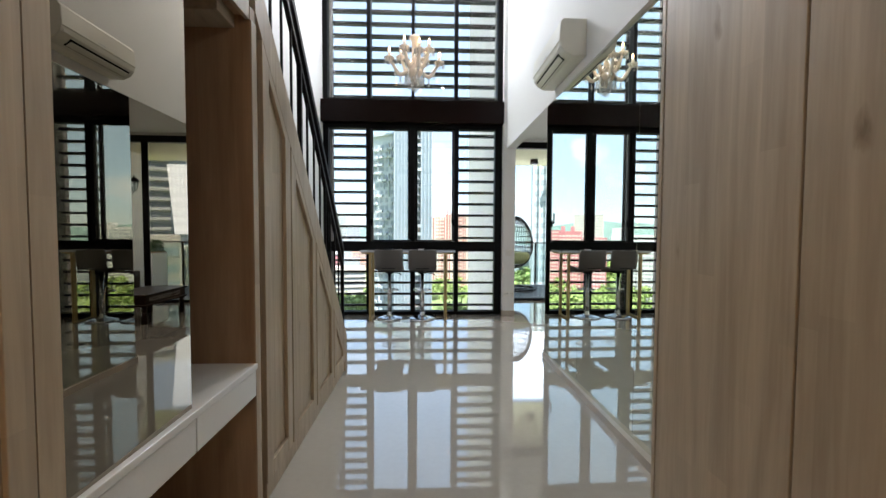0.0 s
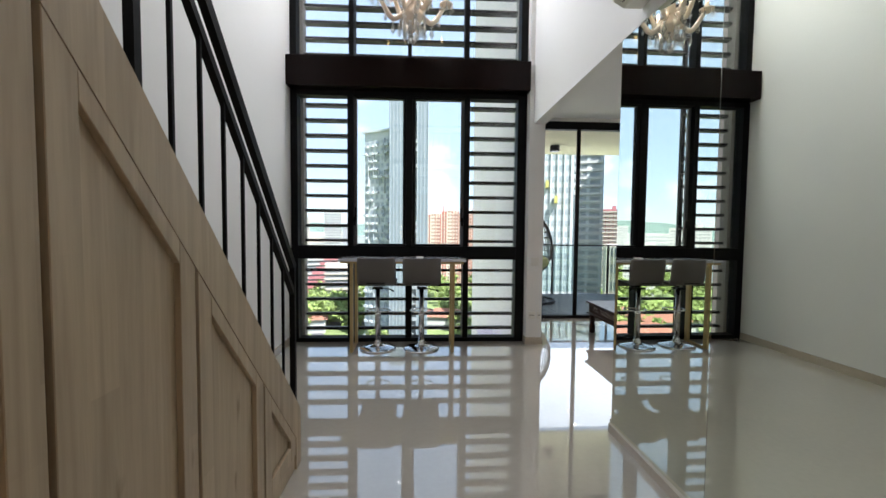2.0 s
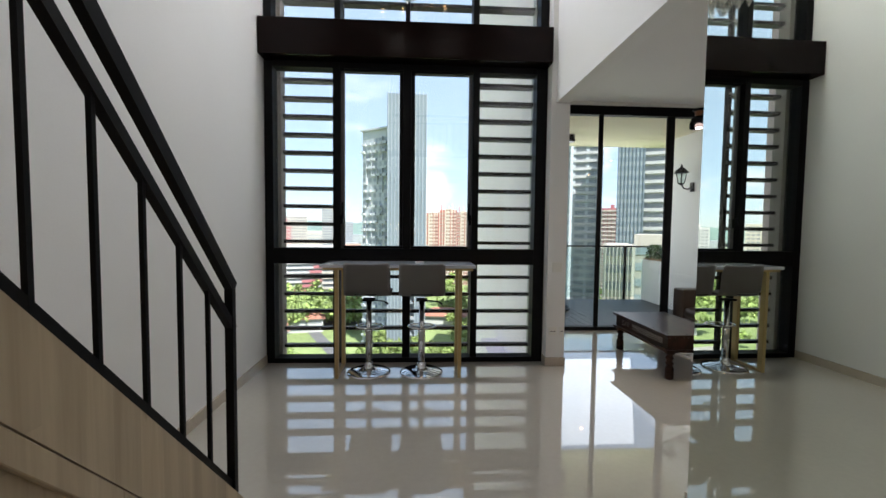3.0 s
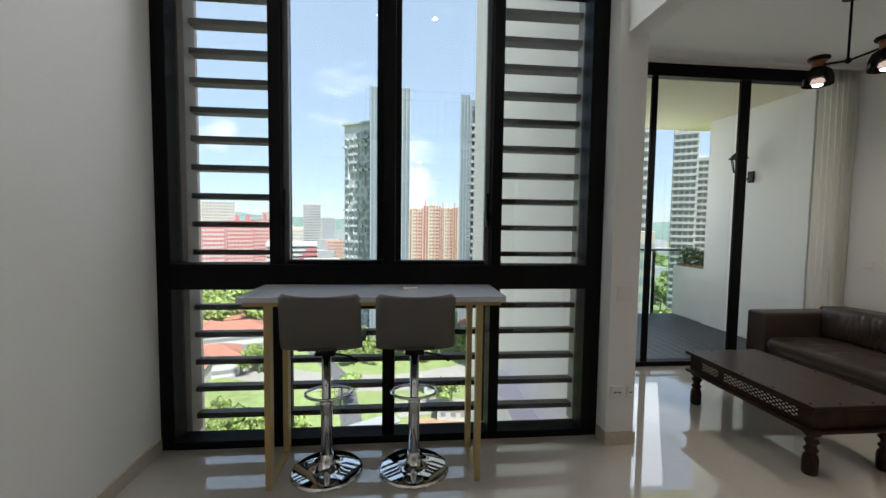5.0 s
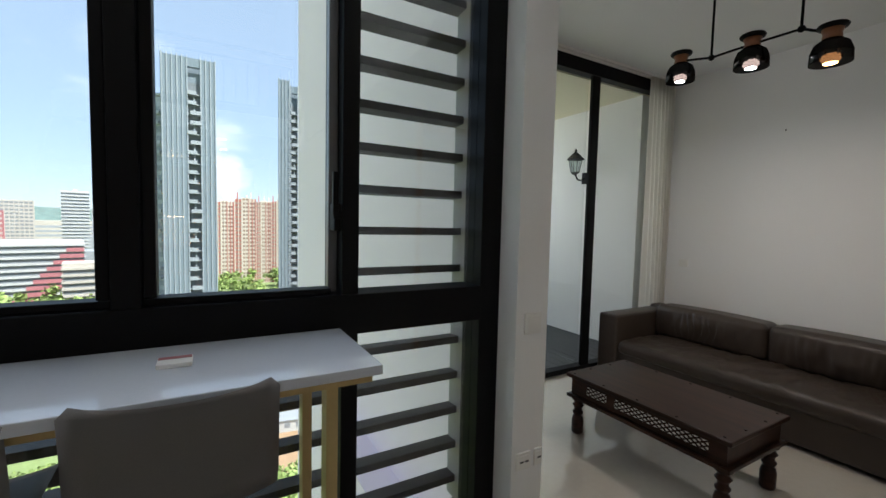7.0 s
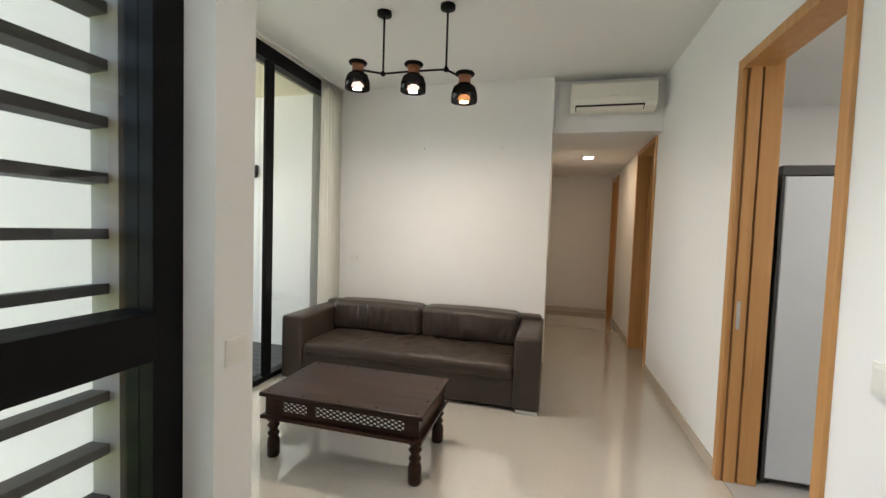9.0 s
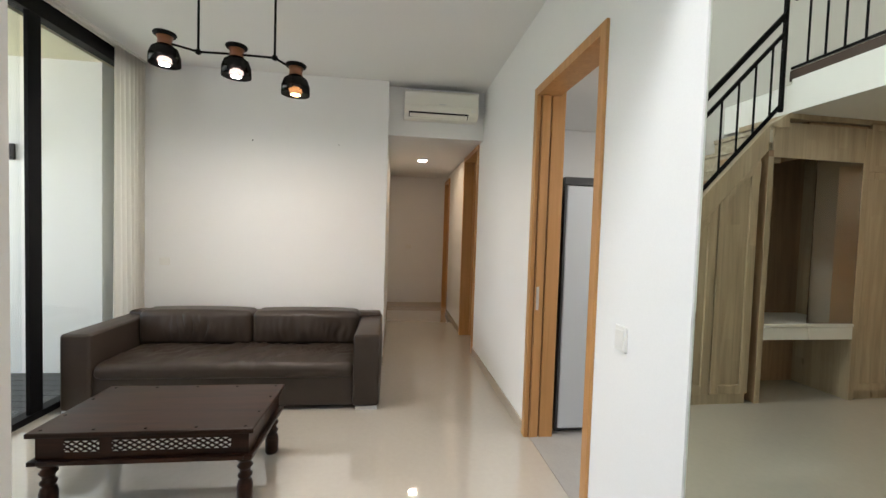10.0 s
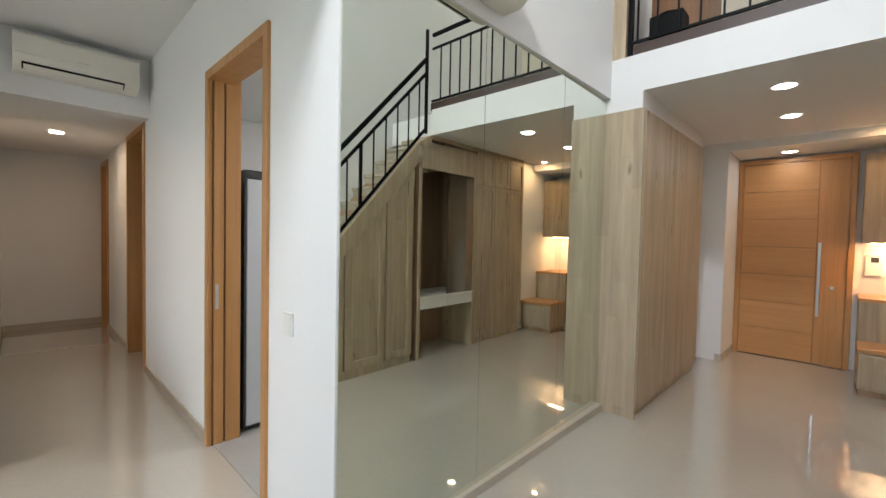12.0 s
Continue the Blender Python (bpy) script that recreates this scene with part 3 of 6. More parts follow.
single("curtain", curtain(4.22, 4.66, 7.90, 0.01, 3.10), CURTAIN, "white sheer curtain gathered beside the balcony door", "curtain")

# ---- stairs with cupboards under them ----
SX = -0.69


def slope(y, lift=0.0):
    """Height of the top of the stair side at y."""
    return 0.31 + lift + 1.07 * (4.05 - y)


stair = thing("staircase", (-1.1, 3.0, 0), "steep oak staircase to the loft with panelled side", "staircase")
RUN, RISE = 0.1747, 0.1869
for k in range(14):
    y1, z = 4.02 - RUN * k, RISE * (k + 1)
    part("step", raw((-1.555, -0.76, y1 - RUN - 0.02, y1, z - 0.04, z), (-1.555, -0.76, y1 - RUN - 0.015, y1 - 0.02, max(0, z - RISE), z - 0.04), bev=0.003), OAKY, stair)
part("stringer", prism([(4.035, 0.0), (4.035, slope(4.035)), (1.94, slope(1.94)), (1.74, 2.685), (1.74, 2.55), (1.94, 2.55), (1.94, slope(1.94) - 0.231), (3.95, slope(3.95) - 0.231), (3.95, 0.0)], "x", SX - 0.07, SX), OAK, stair)
part("plinth", raw((SX - 0.05, SX - 0.012, 2.03, 4.0, 0, 0.09)), OAK, stair)


def panel_door(y0, y1):
    """Cupboard door under the slope: a slab with a raised frame round a sunk panel."""
    g, w, x = 0.009, 0.08, SX
    top = lambda y, d=0.0: slope(y) - 0.235 - d
    a, b, z0 = y0 + g, y1 - g, 0.095
    t = thing("cupboard_door", (x, (y0 + y1) / 2, z0), "greyed oak cupboard door with raised frame under the stairs", "cupboard door", "cupboard doors under the stairs")
    part("panel", prism([(a, z0), (b, z0), (b, max(z0 + 0.02, top(b))), (a, top(a))], "x", x - 0.035, x - 0.02), OAK, t)
    part("stile", prism([(a, z0), (a + w, z0), (a + w, top(a + w)), (a, top(a))], "x", x - 0.02, x, bev=0.002), OAK, t)
    if top(b) > z0 + 0.10:
        part("stile", prism([(b - w, z0), (b, z0), (b, top(b)), (b - w, top(b - w))], "x", x - 0.02, x, bev=0.002), OAK, t)
    part("rail", prism([(a + w, z0), (b - w, z0), (b - w, z0 + w), (a + w, z0 + w)], "x", x - 0.02, x, bev=0.002), OAK, t)
    s = 0.07
    part("rail", prism([(a + w, top(a + w) - s), (b - w, max(z0 + w, top(b - w) - s)), (b - w, max(z0 + w, top(b - w))), (a + w, top(a + w))], "x", x - 0.02, x, bev=0.002), OAK, t)


for y0, y1 in ((2.005, 2.41), (2.41, 2.935), (2.935, 3.48), (3.48, 3.945)):
    panel_door(y0, y1)
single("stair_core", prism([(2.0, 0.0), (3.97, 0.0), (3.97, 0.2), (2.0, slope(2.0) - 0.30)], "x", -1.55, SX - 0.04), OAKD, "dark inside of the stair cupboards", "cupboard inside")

# stair and loft railing
rail = thing("stair_railing", (-0.74, 3.0, 1.0), "black steel stair railing with two handrails and thin bars", "railing")
RX = -0.735
hand = lambda y: 1.175 + 1.07 * (4.05 - y)
low = lambda y: hand(y) - 0.165
foot = lambda y: slope(y) + 0.055
YT = 1.80
part("handrail", beam((RX, 4.06, hand(4.06)), (RX, YT, hand(YT)), 0.045, 0.03, (1, 0, 0)), BLACK, rail)
part("handrail", beam((RX, 4.06, low(4.06)), (RX, YT, low(YT)), 0.03, 0.028, (1, 0, 0)), BLACK, rail)
part("foot_rail", beam((RX, 4.06, foot(4.06) - 0.01), (RX, YT, foot(YT) - 0.01), 0.035, 0.012, (1, 0, 0)), BLACK, rail)
part("post", raw((RX - 0.016, RX + 0.016, 4.03, 4.062, slope(4.03) - 0.0, hand(4.04)), bev=0.003), BLACK, rail)
part("post", raw((RX - 0.016, RX + 0.016, YT - 0.016, YT + 0.016, 2.70, 3.92), bev=0.003), BLACK, rail)
for k in range(1, 14):
    y = 4.04 - 0.1635 * k
    r = 0.0065 if k % 8 else 0.014
    part("baluster", raw((RX - r, RX + r, y - r, y + r, foot(y) - 0.01, low(y))), BLACK, rail)
loft_rail = thing("loft_railing", (0.25, 1.70, 3.0), "black steel loft railing above a dark brown kerb", "railing")
part("kerb", raw((-0.76, 1.20, 1.64, 1.70, 2.99, 3.09), bev=0.004), surface("dark brown kerb", (0.055, 0.032, 0.024), 0.45), loft_rail, "dark brown painted kerb")
part("handrail", raw((-0.76, 1.25, 1.665, 1.695, 3.885, 3.925), bev=0.003), BLACK, loft_rail)
part("handrail", raw((-0.76, 1.25, 1.668, 1.692, 3.73, 3.755), bev=0.003), BLACK, loft_rail)
part("foot_rail", raw((-0.76, 1.25, 1.668, 1.692, 3.105, 3.125)), BLACK, loft_rail)
part("post", raw((1.215, 1.25, 1.66, 1.70, 2.99, 3.92), bev=0.003), BLACK, loft_rail)
for k in range(13):
    x = -0.62 + 0.15 * k
    part("baluster", raw((x - 0.0065, x + 0.0065, 1.673, 1.686, 3.12, 3.735)), BLACK, loft_rail)
single("loft_pillar", raw((1.255, 1.36, 1.55, 1.735, 2.99, 5.9), bev=0.003), OAK, "greyed oak clad pillar at the loft edge", "pillar")
chest = thing("loft_cabinet", (0.96, 1.1, 2.99), "dark brown cabinet standing on the loft", "cabinet")
part("body", raw((0.75, 1.18, 0.9, 1.37, 2.99, 3.82), bev=0.008), TEAKD, chest)
part("top", raw((0.735, 1.195, 0.885, 1.385, 3.82, 3.85), bev=0.004), TEAKD, chest)
spk = thing("loudspeaker", (0.995, 1.51, 2.99), "black box loudspeaker on the loft floor", "loudspeaker")
part("body", raw((0.87, 1.12, 1.42, 1.60, 2.99, 3.32), bev=0.008), BLACK, spk)
part("cone", lathe([(0.0, 0), (0.08, 0.004), (0.085, 0.012)], 0.995, 1.51, 3.321, 20), BLACK, spk)

# desk niche and tall cupboards on the stair side
NY0, NY1, BACK = 0.90, 1.885, -1.25
niche = thing("desk_niche", (-1.0, 1.4, 0), "open oak desk niche with dark inner sides", "built-in niche")
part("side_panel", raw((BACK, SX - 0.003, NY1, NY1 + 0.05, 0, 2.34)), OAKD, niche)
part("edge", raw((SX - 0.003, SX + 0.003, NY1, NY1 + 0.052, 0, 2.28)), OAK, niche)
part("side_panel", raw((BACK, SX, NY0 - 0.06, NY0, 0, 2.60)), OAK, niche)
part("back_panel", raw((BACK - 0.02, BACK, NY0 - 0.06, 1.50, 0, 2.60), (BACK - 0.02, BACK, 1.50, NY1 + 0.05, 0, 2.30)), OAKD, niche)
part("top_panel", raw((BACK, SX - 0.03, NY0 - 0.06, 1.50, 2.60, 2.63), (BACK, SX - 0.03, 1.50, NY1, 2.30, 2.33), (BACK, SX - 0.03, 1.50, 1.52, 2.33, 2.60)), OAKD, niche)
part("fascia", raw((SX - 0.024, SX - 0.005, NY0, NY1, 2.28, 2.60), bev=0.002), OAK, niche)
desk = thing("desk", (-0.95, 1.42, 0.64), "white lacquered wall desk with two drawers", "desk")
part("desktop", raw((BACK + 0.002, SX + 0.012, NY0 + 0.002, NY1 - 0.002, 0.72, 0.745), bev=0.003), GLOSSW, desk)
for y0, y1 in ((NY0 + 0.004, 1.392), (1.398, NY1 - 0.004)):
    part("drawer", raw((BACK + 0.05, SX + 0.004, y0, y1, 0.595, 0.714), bev=0.003), GLOSSW, desk)
tm = thing("sliding_mirror", (SX - 0.008, 1.15, 0.746), "tinted mirror panel standing on the desk front", "mirror")
part("pane", prism([(SX - 0.012, NY0 + 0.004), (SX - 0.021, 1.40), (SX - 0.013, 1.40), (SX - 0.004, NY0 + 0.004)], "z", 0.746, 2.276), DMIRROR, tm)
single("niche_spotlight", lathe([(0.035, 0), (0.035, -0.012), (0.024, -0.014)], -0.9, 1.45, 2.60, 16), STEEL, "small round spotlight under the niche top", "spotlight")

tall = [(0.42, 0.84), (0.04, 0.42), (-0.34, 0.04)]
for y0, y1 in tall:
    c = thing("tall_cupboard", (-1.0, (y0 + y1) / 2, 0), "tall greyed oak cupboard with framed doors", "cupboard", "tall cupboards by the entrance")
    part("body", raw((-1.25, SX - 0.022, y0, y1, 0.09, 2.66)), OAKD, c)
    part("plinth", raw((-1.2, SX - 0.03, y0, y1, 0, 0.09)), OAK, c)
    for z0, z1, nm in ((0.095, 2.195, "door"), (2.203, 2.645, "upper_door")):
        d = part(nm, raw((SX - 0.020, SX - 0.012, y0 + 0.003, y1 - 0.003, z0, z1)), OAK, c)
        w = 0.06
        for n2, b in (("stile", (y0 + 0.003, y0 + w, z0, z1)), ("stile", (y1 - w, y1 - 0.003, z0, z1)), ("rail", (y0 + w, y1 - w, z0, z0 + w)), ("rail", (y0 + w, y1 - w, z1 - w, z1))):
            part(n2, raw((SX - 0.012, SX, *b), bev=0.002), OAK, d)
setting("infill", raw((-1.25, SX - 0.009, -0.34, 0.84, 2.66, 2.688), (-1.25, SX - 0.009, 0.84, 1.73, 2.64, 2.688)), OAK, "oak strip between the cupboards and the loft", "trim")

# entrance unit: bench, counter, wall cabinet
bench = thing("shoe_bench", (-0.5, -0.7, 0), "low oak shoe bench with a drawer", "bench")
part("body", raw((-0.775, -0.245, -0.93, -0.50, 0.06, 0.43), bev=0.003), OAK, bench)
part("drawer", raw((-0.77, -0.25, -0.50, -0.482, 0.09, 0.40), bev=0.003), OAK, bench)
part("plinth", raw((-0.77, -0.26, -0.9, -0.52, 0, 0.06)), OAKD, bench)
part("seat", raw((-0.778, -0.235, -0.935, -0.475, 0.43, 0.47), bev=0.004), TEAKX, bench, "warm oak seat board")
unit = thing("shoe_cabinet", (-0.5, -1.2, 0), "oak shoe cabinet with a warm wooden counter", "cabinet")
part("body", raw((-0.775, -0.245, -1.595, -0.96, 0.0, 0.88), bev=0.003), OAK, unit)
part("counter", raw((-0.778, -0.235, -1.595, -0.945, 0.88, 0.915), bev=0.003), TEAKX, unit)
wallcab = thing("wall_cabinet", (-0.5, -1.3, 1.5), "oak wall cabinet above the lit counter", "cabinet")
part("body", raw((-0.775, -0.245, -1.595, -1.16, 1.5, 2.47), bev=0.003), OAK, wallcab)
part("door", raw((-0.772, -0.248, -1.16, -1.142, 1.503, 2.467), bev=0.002), OAK, wallcab)
part("light_strip", raw((-0.70, -0.32, -1.40, -1.37, 1.488, 1.4995)), glow("warm strip", (1.0, 0.62, 0.3), 6), wallcab, "warm light strip")
intercom = thing("intercom", (-0.36, -1.59, 1.2), "white wall intercom with dark screen and keypad", "intercom")
part("body", raw((-0.43, -0.29, -1.599, -1.575, 1.13, 1.36), bev=0.006), PLASTIC, intercom)
part("screen", raw((-0.40, -0.335, -1.575, -1.572, 1.28, 1.34)), DARKP, intercom)
part("keypad", raw((-0.40, -0.32, -1.575, -1.571, 1.17, 1.24), bev=0.001), GLOSSW, intercom)
disc_light("strip_light", (-0.5, -1.38, 1.484), 0.4, AMBER, 0.02)
rs = thing("recess_spot", (-0.5, -0.62, 2.69), "small warm spotlight over the shoe bench, lit", "spotlight")
part("ring", lathe([(0.05, 0), (0.05, -0.006), (0.035, -0.008), (0.035, 0)], -0.5, -0.62, 2.69, 20), GLOSSW, rs)
part("lens", lathe([(0.001, -0.004), (0.035, -0.004), (0.035, -0.001)], -0.5, -0.62, 2.69, 20), FLAME, rs)
disc_light("recess_light", (-0.5, -0.62, 2.678), 0.5, AMBER, 0.03)

# wardrobe opposite
ward = thing("wardrobe", (1.18, 0.75, 0), "full-height greyed oak wardrobe beside the entrance", "wardrobe")
part("end_panel", raw((1.085, 1.408, 1.713, 1.735, 0.0, 2.553)), OAK, ward)
part("body", raw((1.105, 1.355, -0.22, 1.713, 0.08, 2.55)), OAKD, ward)
part("plinth", raw((1.115, 1.355, -0.2, 1.71, 0, 0.08)), OAK, ward)
for y0, y1 in ((1.05, 1.70), (0.41, 1.05), (-0.22, 0.41)):
    part("door", raw((1.080, 1.105, y0 + 0.004, y1 - 0.004, 0.085, 2.545), bev=0.003), OAK, ward)
setting("wardrobe_infill", raw((1.10, 1.36, -0.22, 1.735, 2.553, 2.69), (1.36, 1.408, 1.701, 1.735, 2.553, 2.674)), WALL, "white strip above the wardrobe", "trim")

# ---- doors ----
def plank_door():
    d = thing("door_2", (0.37, -1.56, 0), "orange teak entrance door with horizontal grooves", "door", kind="structure")
    x0, x1, y = -0.143, 0.88, -1.53
    part("frame", raw((x0 - 0.055, x0, y - 0.07, y + 0.012, 0, 2.555), (x1, x1 + 0.055, y - 0.07, y + 0.012, 0, 2.555), (x0, x1, y - 0.07, y + 0.012, 2.50, 2.555), bev=0.003), TEAK, d)
    part("leaf", raw((x0 + 0.003, x1 - 0.003, y - 0.055, y - 0.012, 0.008, 2.497)), TEAKD, d)
    part("lock_stile", raw((x0 + 0.003, x0 + 0.27, y - 0.012, y, 0.008, 2.497), bev=0.002), TEAK, d)
    zs = [0.008, 0.37, 0.72, 1.075, 1.43, 1.785, 2.14, 2.497]
    for a, b in zip(zs, zs[1:]):
        part("plank", raw((x0 + 0.275, x1 - 0.003, y - 0.012, y, a + 0.002, b - 0.002), bev=0.003), TEAKX, d)
    h = part("pull_handle", raw((0.085, 0.115, y + 0.035, y + 0.06, 0.60, 1.50), bev=0.004), STEEL, d, "long brushed steel pull handle")
    for z in (0.72, 1.38):
        part("stand_off", raw((0.092, 0.108, y, y + 0.04, z, z + 0.02)), STEEL, h)
    part("lock", lathe([(0.026, 0), (0.026, 0.008), (0.012, 0.012)], 0, 0, 0, 16), STEEL, d)
    return d


front = plank_door()
lock = [c for c in front.children if c.name.startswith("lock") and "stile" not in c.name][0]
lock.matrix_basis = Matrix.Translation(Vector((-0.02, -1.53, 0.95)) - front.location) @ pose(0, 0, 0, -90) @ Matrix.Translation(front.location)


def door_frame(name, x0, x1, z1, material, label, grooves=False, depth=0.155):
    d = thing(name, ((x0 + x1) / 2, 4.28, 0), label, "door frame", kind="structure")
    w = 0.06
    y0, y1 = 4.345 - depth, 4.362
    part("jamb", raw((x0, x0 + w, y0, y1, 0, z1), bev=0.003), material, d)
    part("head", raw((x0 + w, x1 - w, y0, y1, z1 - w, z1), bev=0.003), material, d)
    if grooves:
        for a, b in ((4.333, 4.362), (4.262, 4.322), (4.150, 4.250)):
            part("jamb", raw((x1 - w - 0.012 * (a < 4.33), x1, a, b, 0, z1), bev=0.003), material, d)
        part("stop", raw((x1 - w + 0.006, x1, 4.15, 4.34, 0, z1)), TEAKD, d)
        part("latch", raw((x1 - w - 0.016, x1 - w - 0.008, 4.295, 4.315, 0.95, 1.12), bev=0.002), STEEL, d)
    else:
        part("jamb", raw((x1 - w, x1, y0, y1, 0, z1), bev=0.003), material, d)
    return d


door_frame("door_3", 2.02, 3.035, 2.556, TEAK, "orange teak frame of a pocket door to the yard", True)
d4 = door_frame("door_4", 5.05, 6.05, 2.578, TEAK, "teak bedroom door standing open off the corridor")
leaf = part("leaf", raw((5.935, 5.975, 3.36, 4.22, 0.008, 2.515), bev=0.002), TEAK, d4)
part("door_handle", tube([(5.935, 3.44, 1.0), (5.89, 3.44, 1.0), (5.89, 3.56, 1.0)], 0.009), STEEL, leaf)
d5 = door_frame("door_5", 7.60, 8.29, 2.50, TEAK, "closed teak door at the corridor end")
part("leaf", raw((7.663, 8.227, 4.225, 4.265, 0.008, 2.437), bev=0.002), TEAK, d5)

# yard behind the pocket door and dark rooms off the corridor
setting("floor_yard", raw((1.5, 4.3, 2.0, 4.32, -0.02, 0.006)), TILE, "grey ceramic yard floor", "floor")
setting("wall_yard", raw((1.5, 4.3, 1.9, 2.0, 0, 3.0), (4.3, 4.4, 1.9, 4.20, 0, 3.0)), WALL, "pale yard wall", "wall")
setting("ceiling_yard", raw((1.5, 4.4, 1.9, 4.20, 2.62, 2.75)), CEIL, "pale yard ceiling", "ceiling")
# the gap in the east wall is added out of view, to let daylight in
setting("wall_bedroom", raw((4.4, 8.45, 2.0, 2.1, 0, 3.0), (8.30, 8.45, 2.0, 4.2, 0, 0.9), (8.30, 8.45, 2.0, 4.2, 2.4, 3.0)), WALL, "white bedroom wall with an unseen opening added for daylight", "wall")
setting("ceiling_bedroom", raw((4.4, 8.45, 2.0, 4.20, 2.9, 3.0)), CEIL, "bedroom ceiling", "ceiling")
FRIDGEW = surface("pale grey enamel", (0.56, 0.59, 0.62), 0.35, var=0.02, fine=120, bump=0.01)
fridge = thing("refrigerator", (3.35, 3.8, 0), "white refrigerator with black edges just inside the yard", "refrigerator")
part("body", raw((3.035, 3.68, 3.38, 4.118, 0.02, 1.93), bev=0.006), DARKP, fridge)
part("door", raw((2.995, 3.035, 3.39, 4.098, 0.05, 1.868), bev=0.008), FRIDGEW, fridge, "pale grey-white door")
part("top_cap", raw((2.99, 3.034, 3.38, 4.118, 1.872, 1.93), bev=0.004), DARKP, fridge)
part("edge_strip", raw((2.99, 3.034, 4.100, 4.118, 0.03, 1.870), bev=0.003), DARKP, fridge)
for y in (3.45, 4.07):
    part("foot", raw((3.04, 3.08, y - 0.02, y + 0.02, 0.006, 0.02)), DARKP, fridge)
# unseen lamp added to brighten the yard
disc_light("yard_fill", (2.4, 2.9, 2.612), 3.0, NEUTRAL, 0.1)

# ---- ceiling lamps ----
def downlight(x, y, z, r=0.075, watts=0.18, color=NEUTRAL):
    d = thing("downlight", (x, y, z), "round recessed white ceiling downlight, lit", "downlight", "ceiling downlights")
    part("ring", lathe([(r + 0.018, 0), (r + 0.018, -0.006), (r, -0.008), (r, 0)], x, y, z, 28), GLOSSW, d)
    part("lens", lathe([(0.001, -0.004), (r, -0.004), (r, -0.001)], x, y, z, 28), DOWN, d)
    disc_light("downlight_lamp", (x, y, z - 0.012), watts, color, r * 0.8)


downlight(0.27, 1.15, 2.69)
downlight(0.30, 0.15, 2.69)
downlight(0.40, -1.22, 2.585)
hl = thing("corridor_light", (6.35, 4.95, 2.58), "small square recessed corridor light, lit", "downlight")
part("frame", raw((6.26, 6.44, 4.87, 5.03, 2.57, 2.58), bev=0.002), GLOSSW, hl)
part("lens", raw((6.28, 6.42, 4.89, 5.01, 2.566, 2.5695)), DOWN, hl)
disc_light("corridor_lamp", (6.35, 4.95, 2.56), 0.75, WARM, 0.05)


def pendant():
    t = thing("pendant_lamp", (3.13, 6.46, 3.13), "black three-arm pendant lamp with smoked glass shades", "pendant lamp")
    X = 3.13
    for y in (6.712, 6.212):
        part("canopy", lathe([(0.055, 0), (0.055, -0.028), (0.012, -0.034)], X, y, 3.13, 20), BLACK, t)
        part("rod", tube([(X, y, 3.10), (X, y, 2.668)], 0.008), BLACK, t)
        part("joint", lathe([(0.0, -0.022), (0.016, -0.014), (0.022, 0), (0.016, 0.014), (0.0, 0.022)], X, y, 2.668, 14), BLACK, t)
    heads = [(6.925, 2.755), (6.464, 2.71), (6.068, 2.615)]
    for (ya, za), (yb, zb) in (((6.712, 2.668), (6.90, 2.71)), ((6.712, 2.668), (6.464, 2.672)), ((6.464, 2.672), (6.212, 2.668)), ((6.212, 2.668), (6.085, 2.60))):
        part("arm", tube([(X, ya, za), (X, yb, zb)], 0.008), BLACK, t)
    for k, (y, z) in enumerate(heads):
        h = part("cap", lathe([(0.066, 0.02), (0.072, 0.012), (0.066, 0), (0.05, -0.004)], X, y, z, 24), BLACK, t)
        part("collar", lathe([(0.05, -0.004), (0.042, -0.03), (0.046, -0.06)], X, y, z, 20), COPPER, h, "copper brown collar")
        bm = lathe([(0.046, -0.06), (0.078, -0.085), (0.094, -0.13), (0.096, -0.19)], X, y, z, 28)
        part("shade", bm, SMOKE, h, "smoked glass shade")
        part("bulb", lathe([(0.0, -0.200), (0.03, -0.193), (0.045, -0.17), (0.040, -0.148), (0.025, -0.14)], X, y, z, 18), BULBA if k == 2 else BULBW, h)
        part("socket", lathe([(0.026, -0.14), (0.024, -0.07), (0.03, -0.05)], X, y, z, 14), BLACK, h)
        disc_light("pendant_light", (X, y, z - 0.206), 1.5 if k < 2 else 0.7, AMBER if k == 2 else NEUTRAL, 0.03)


pendant()


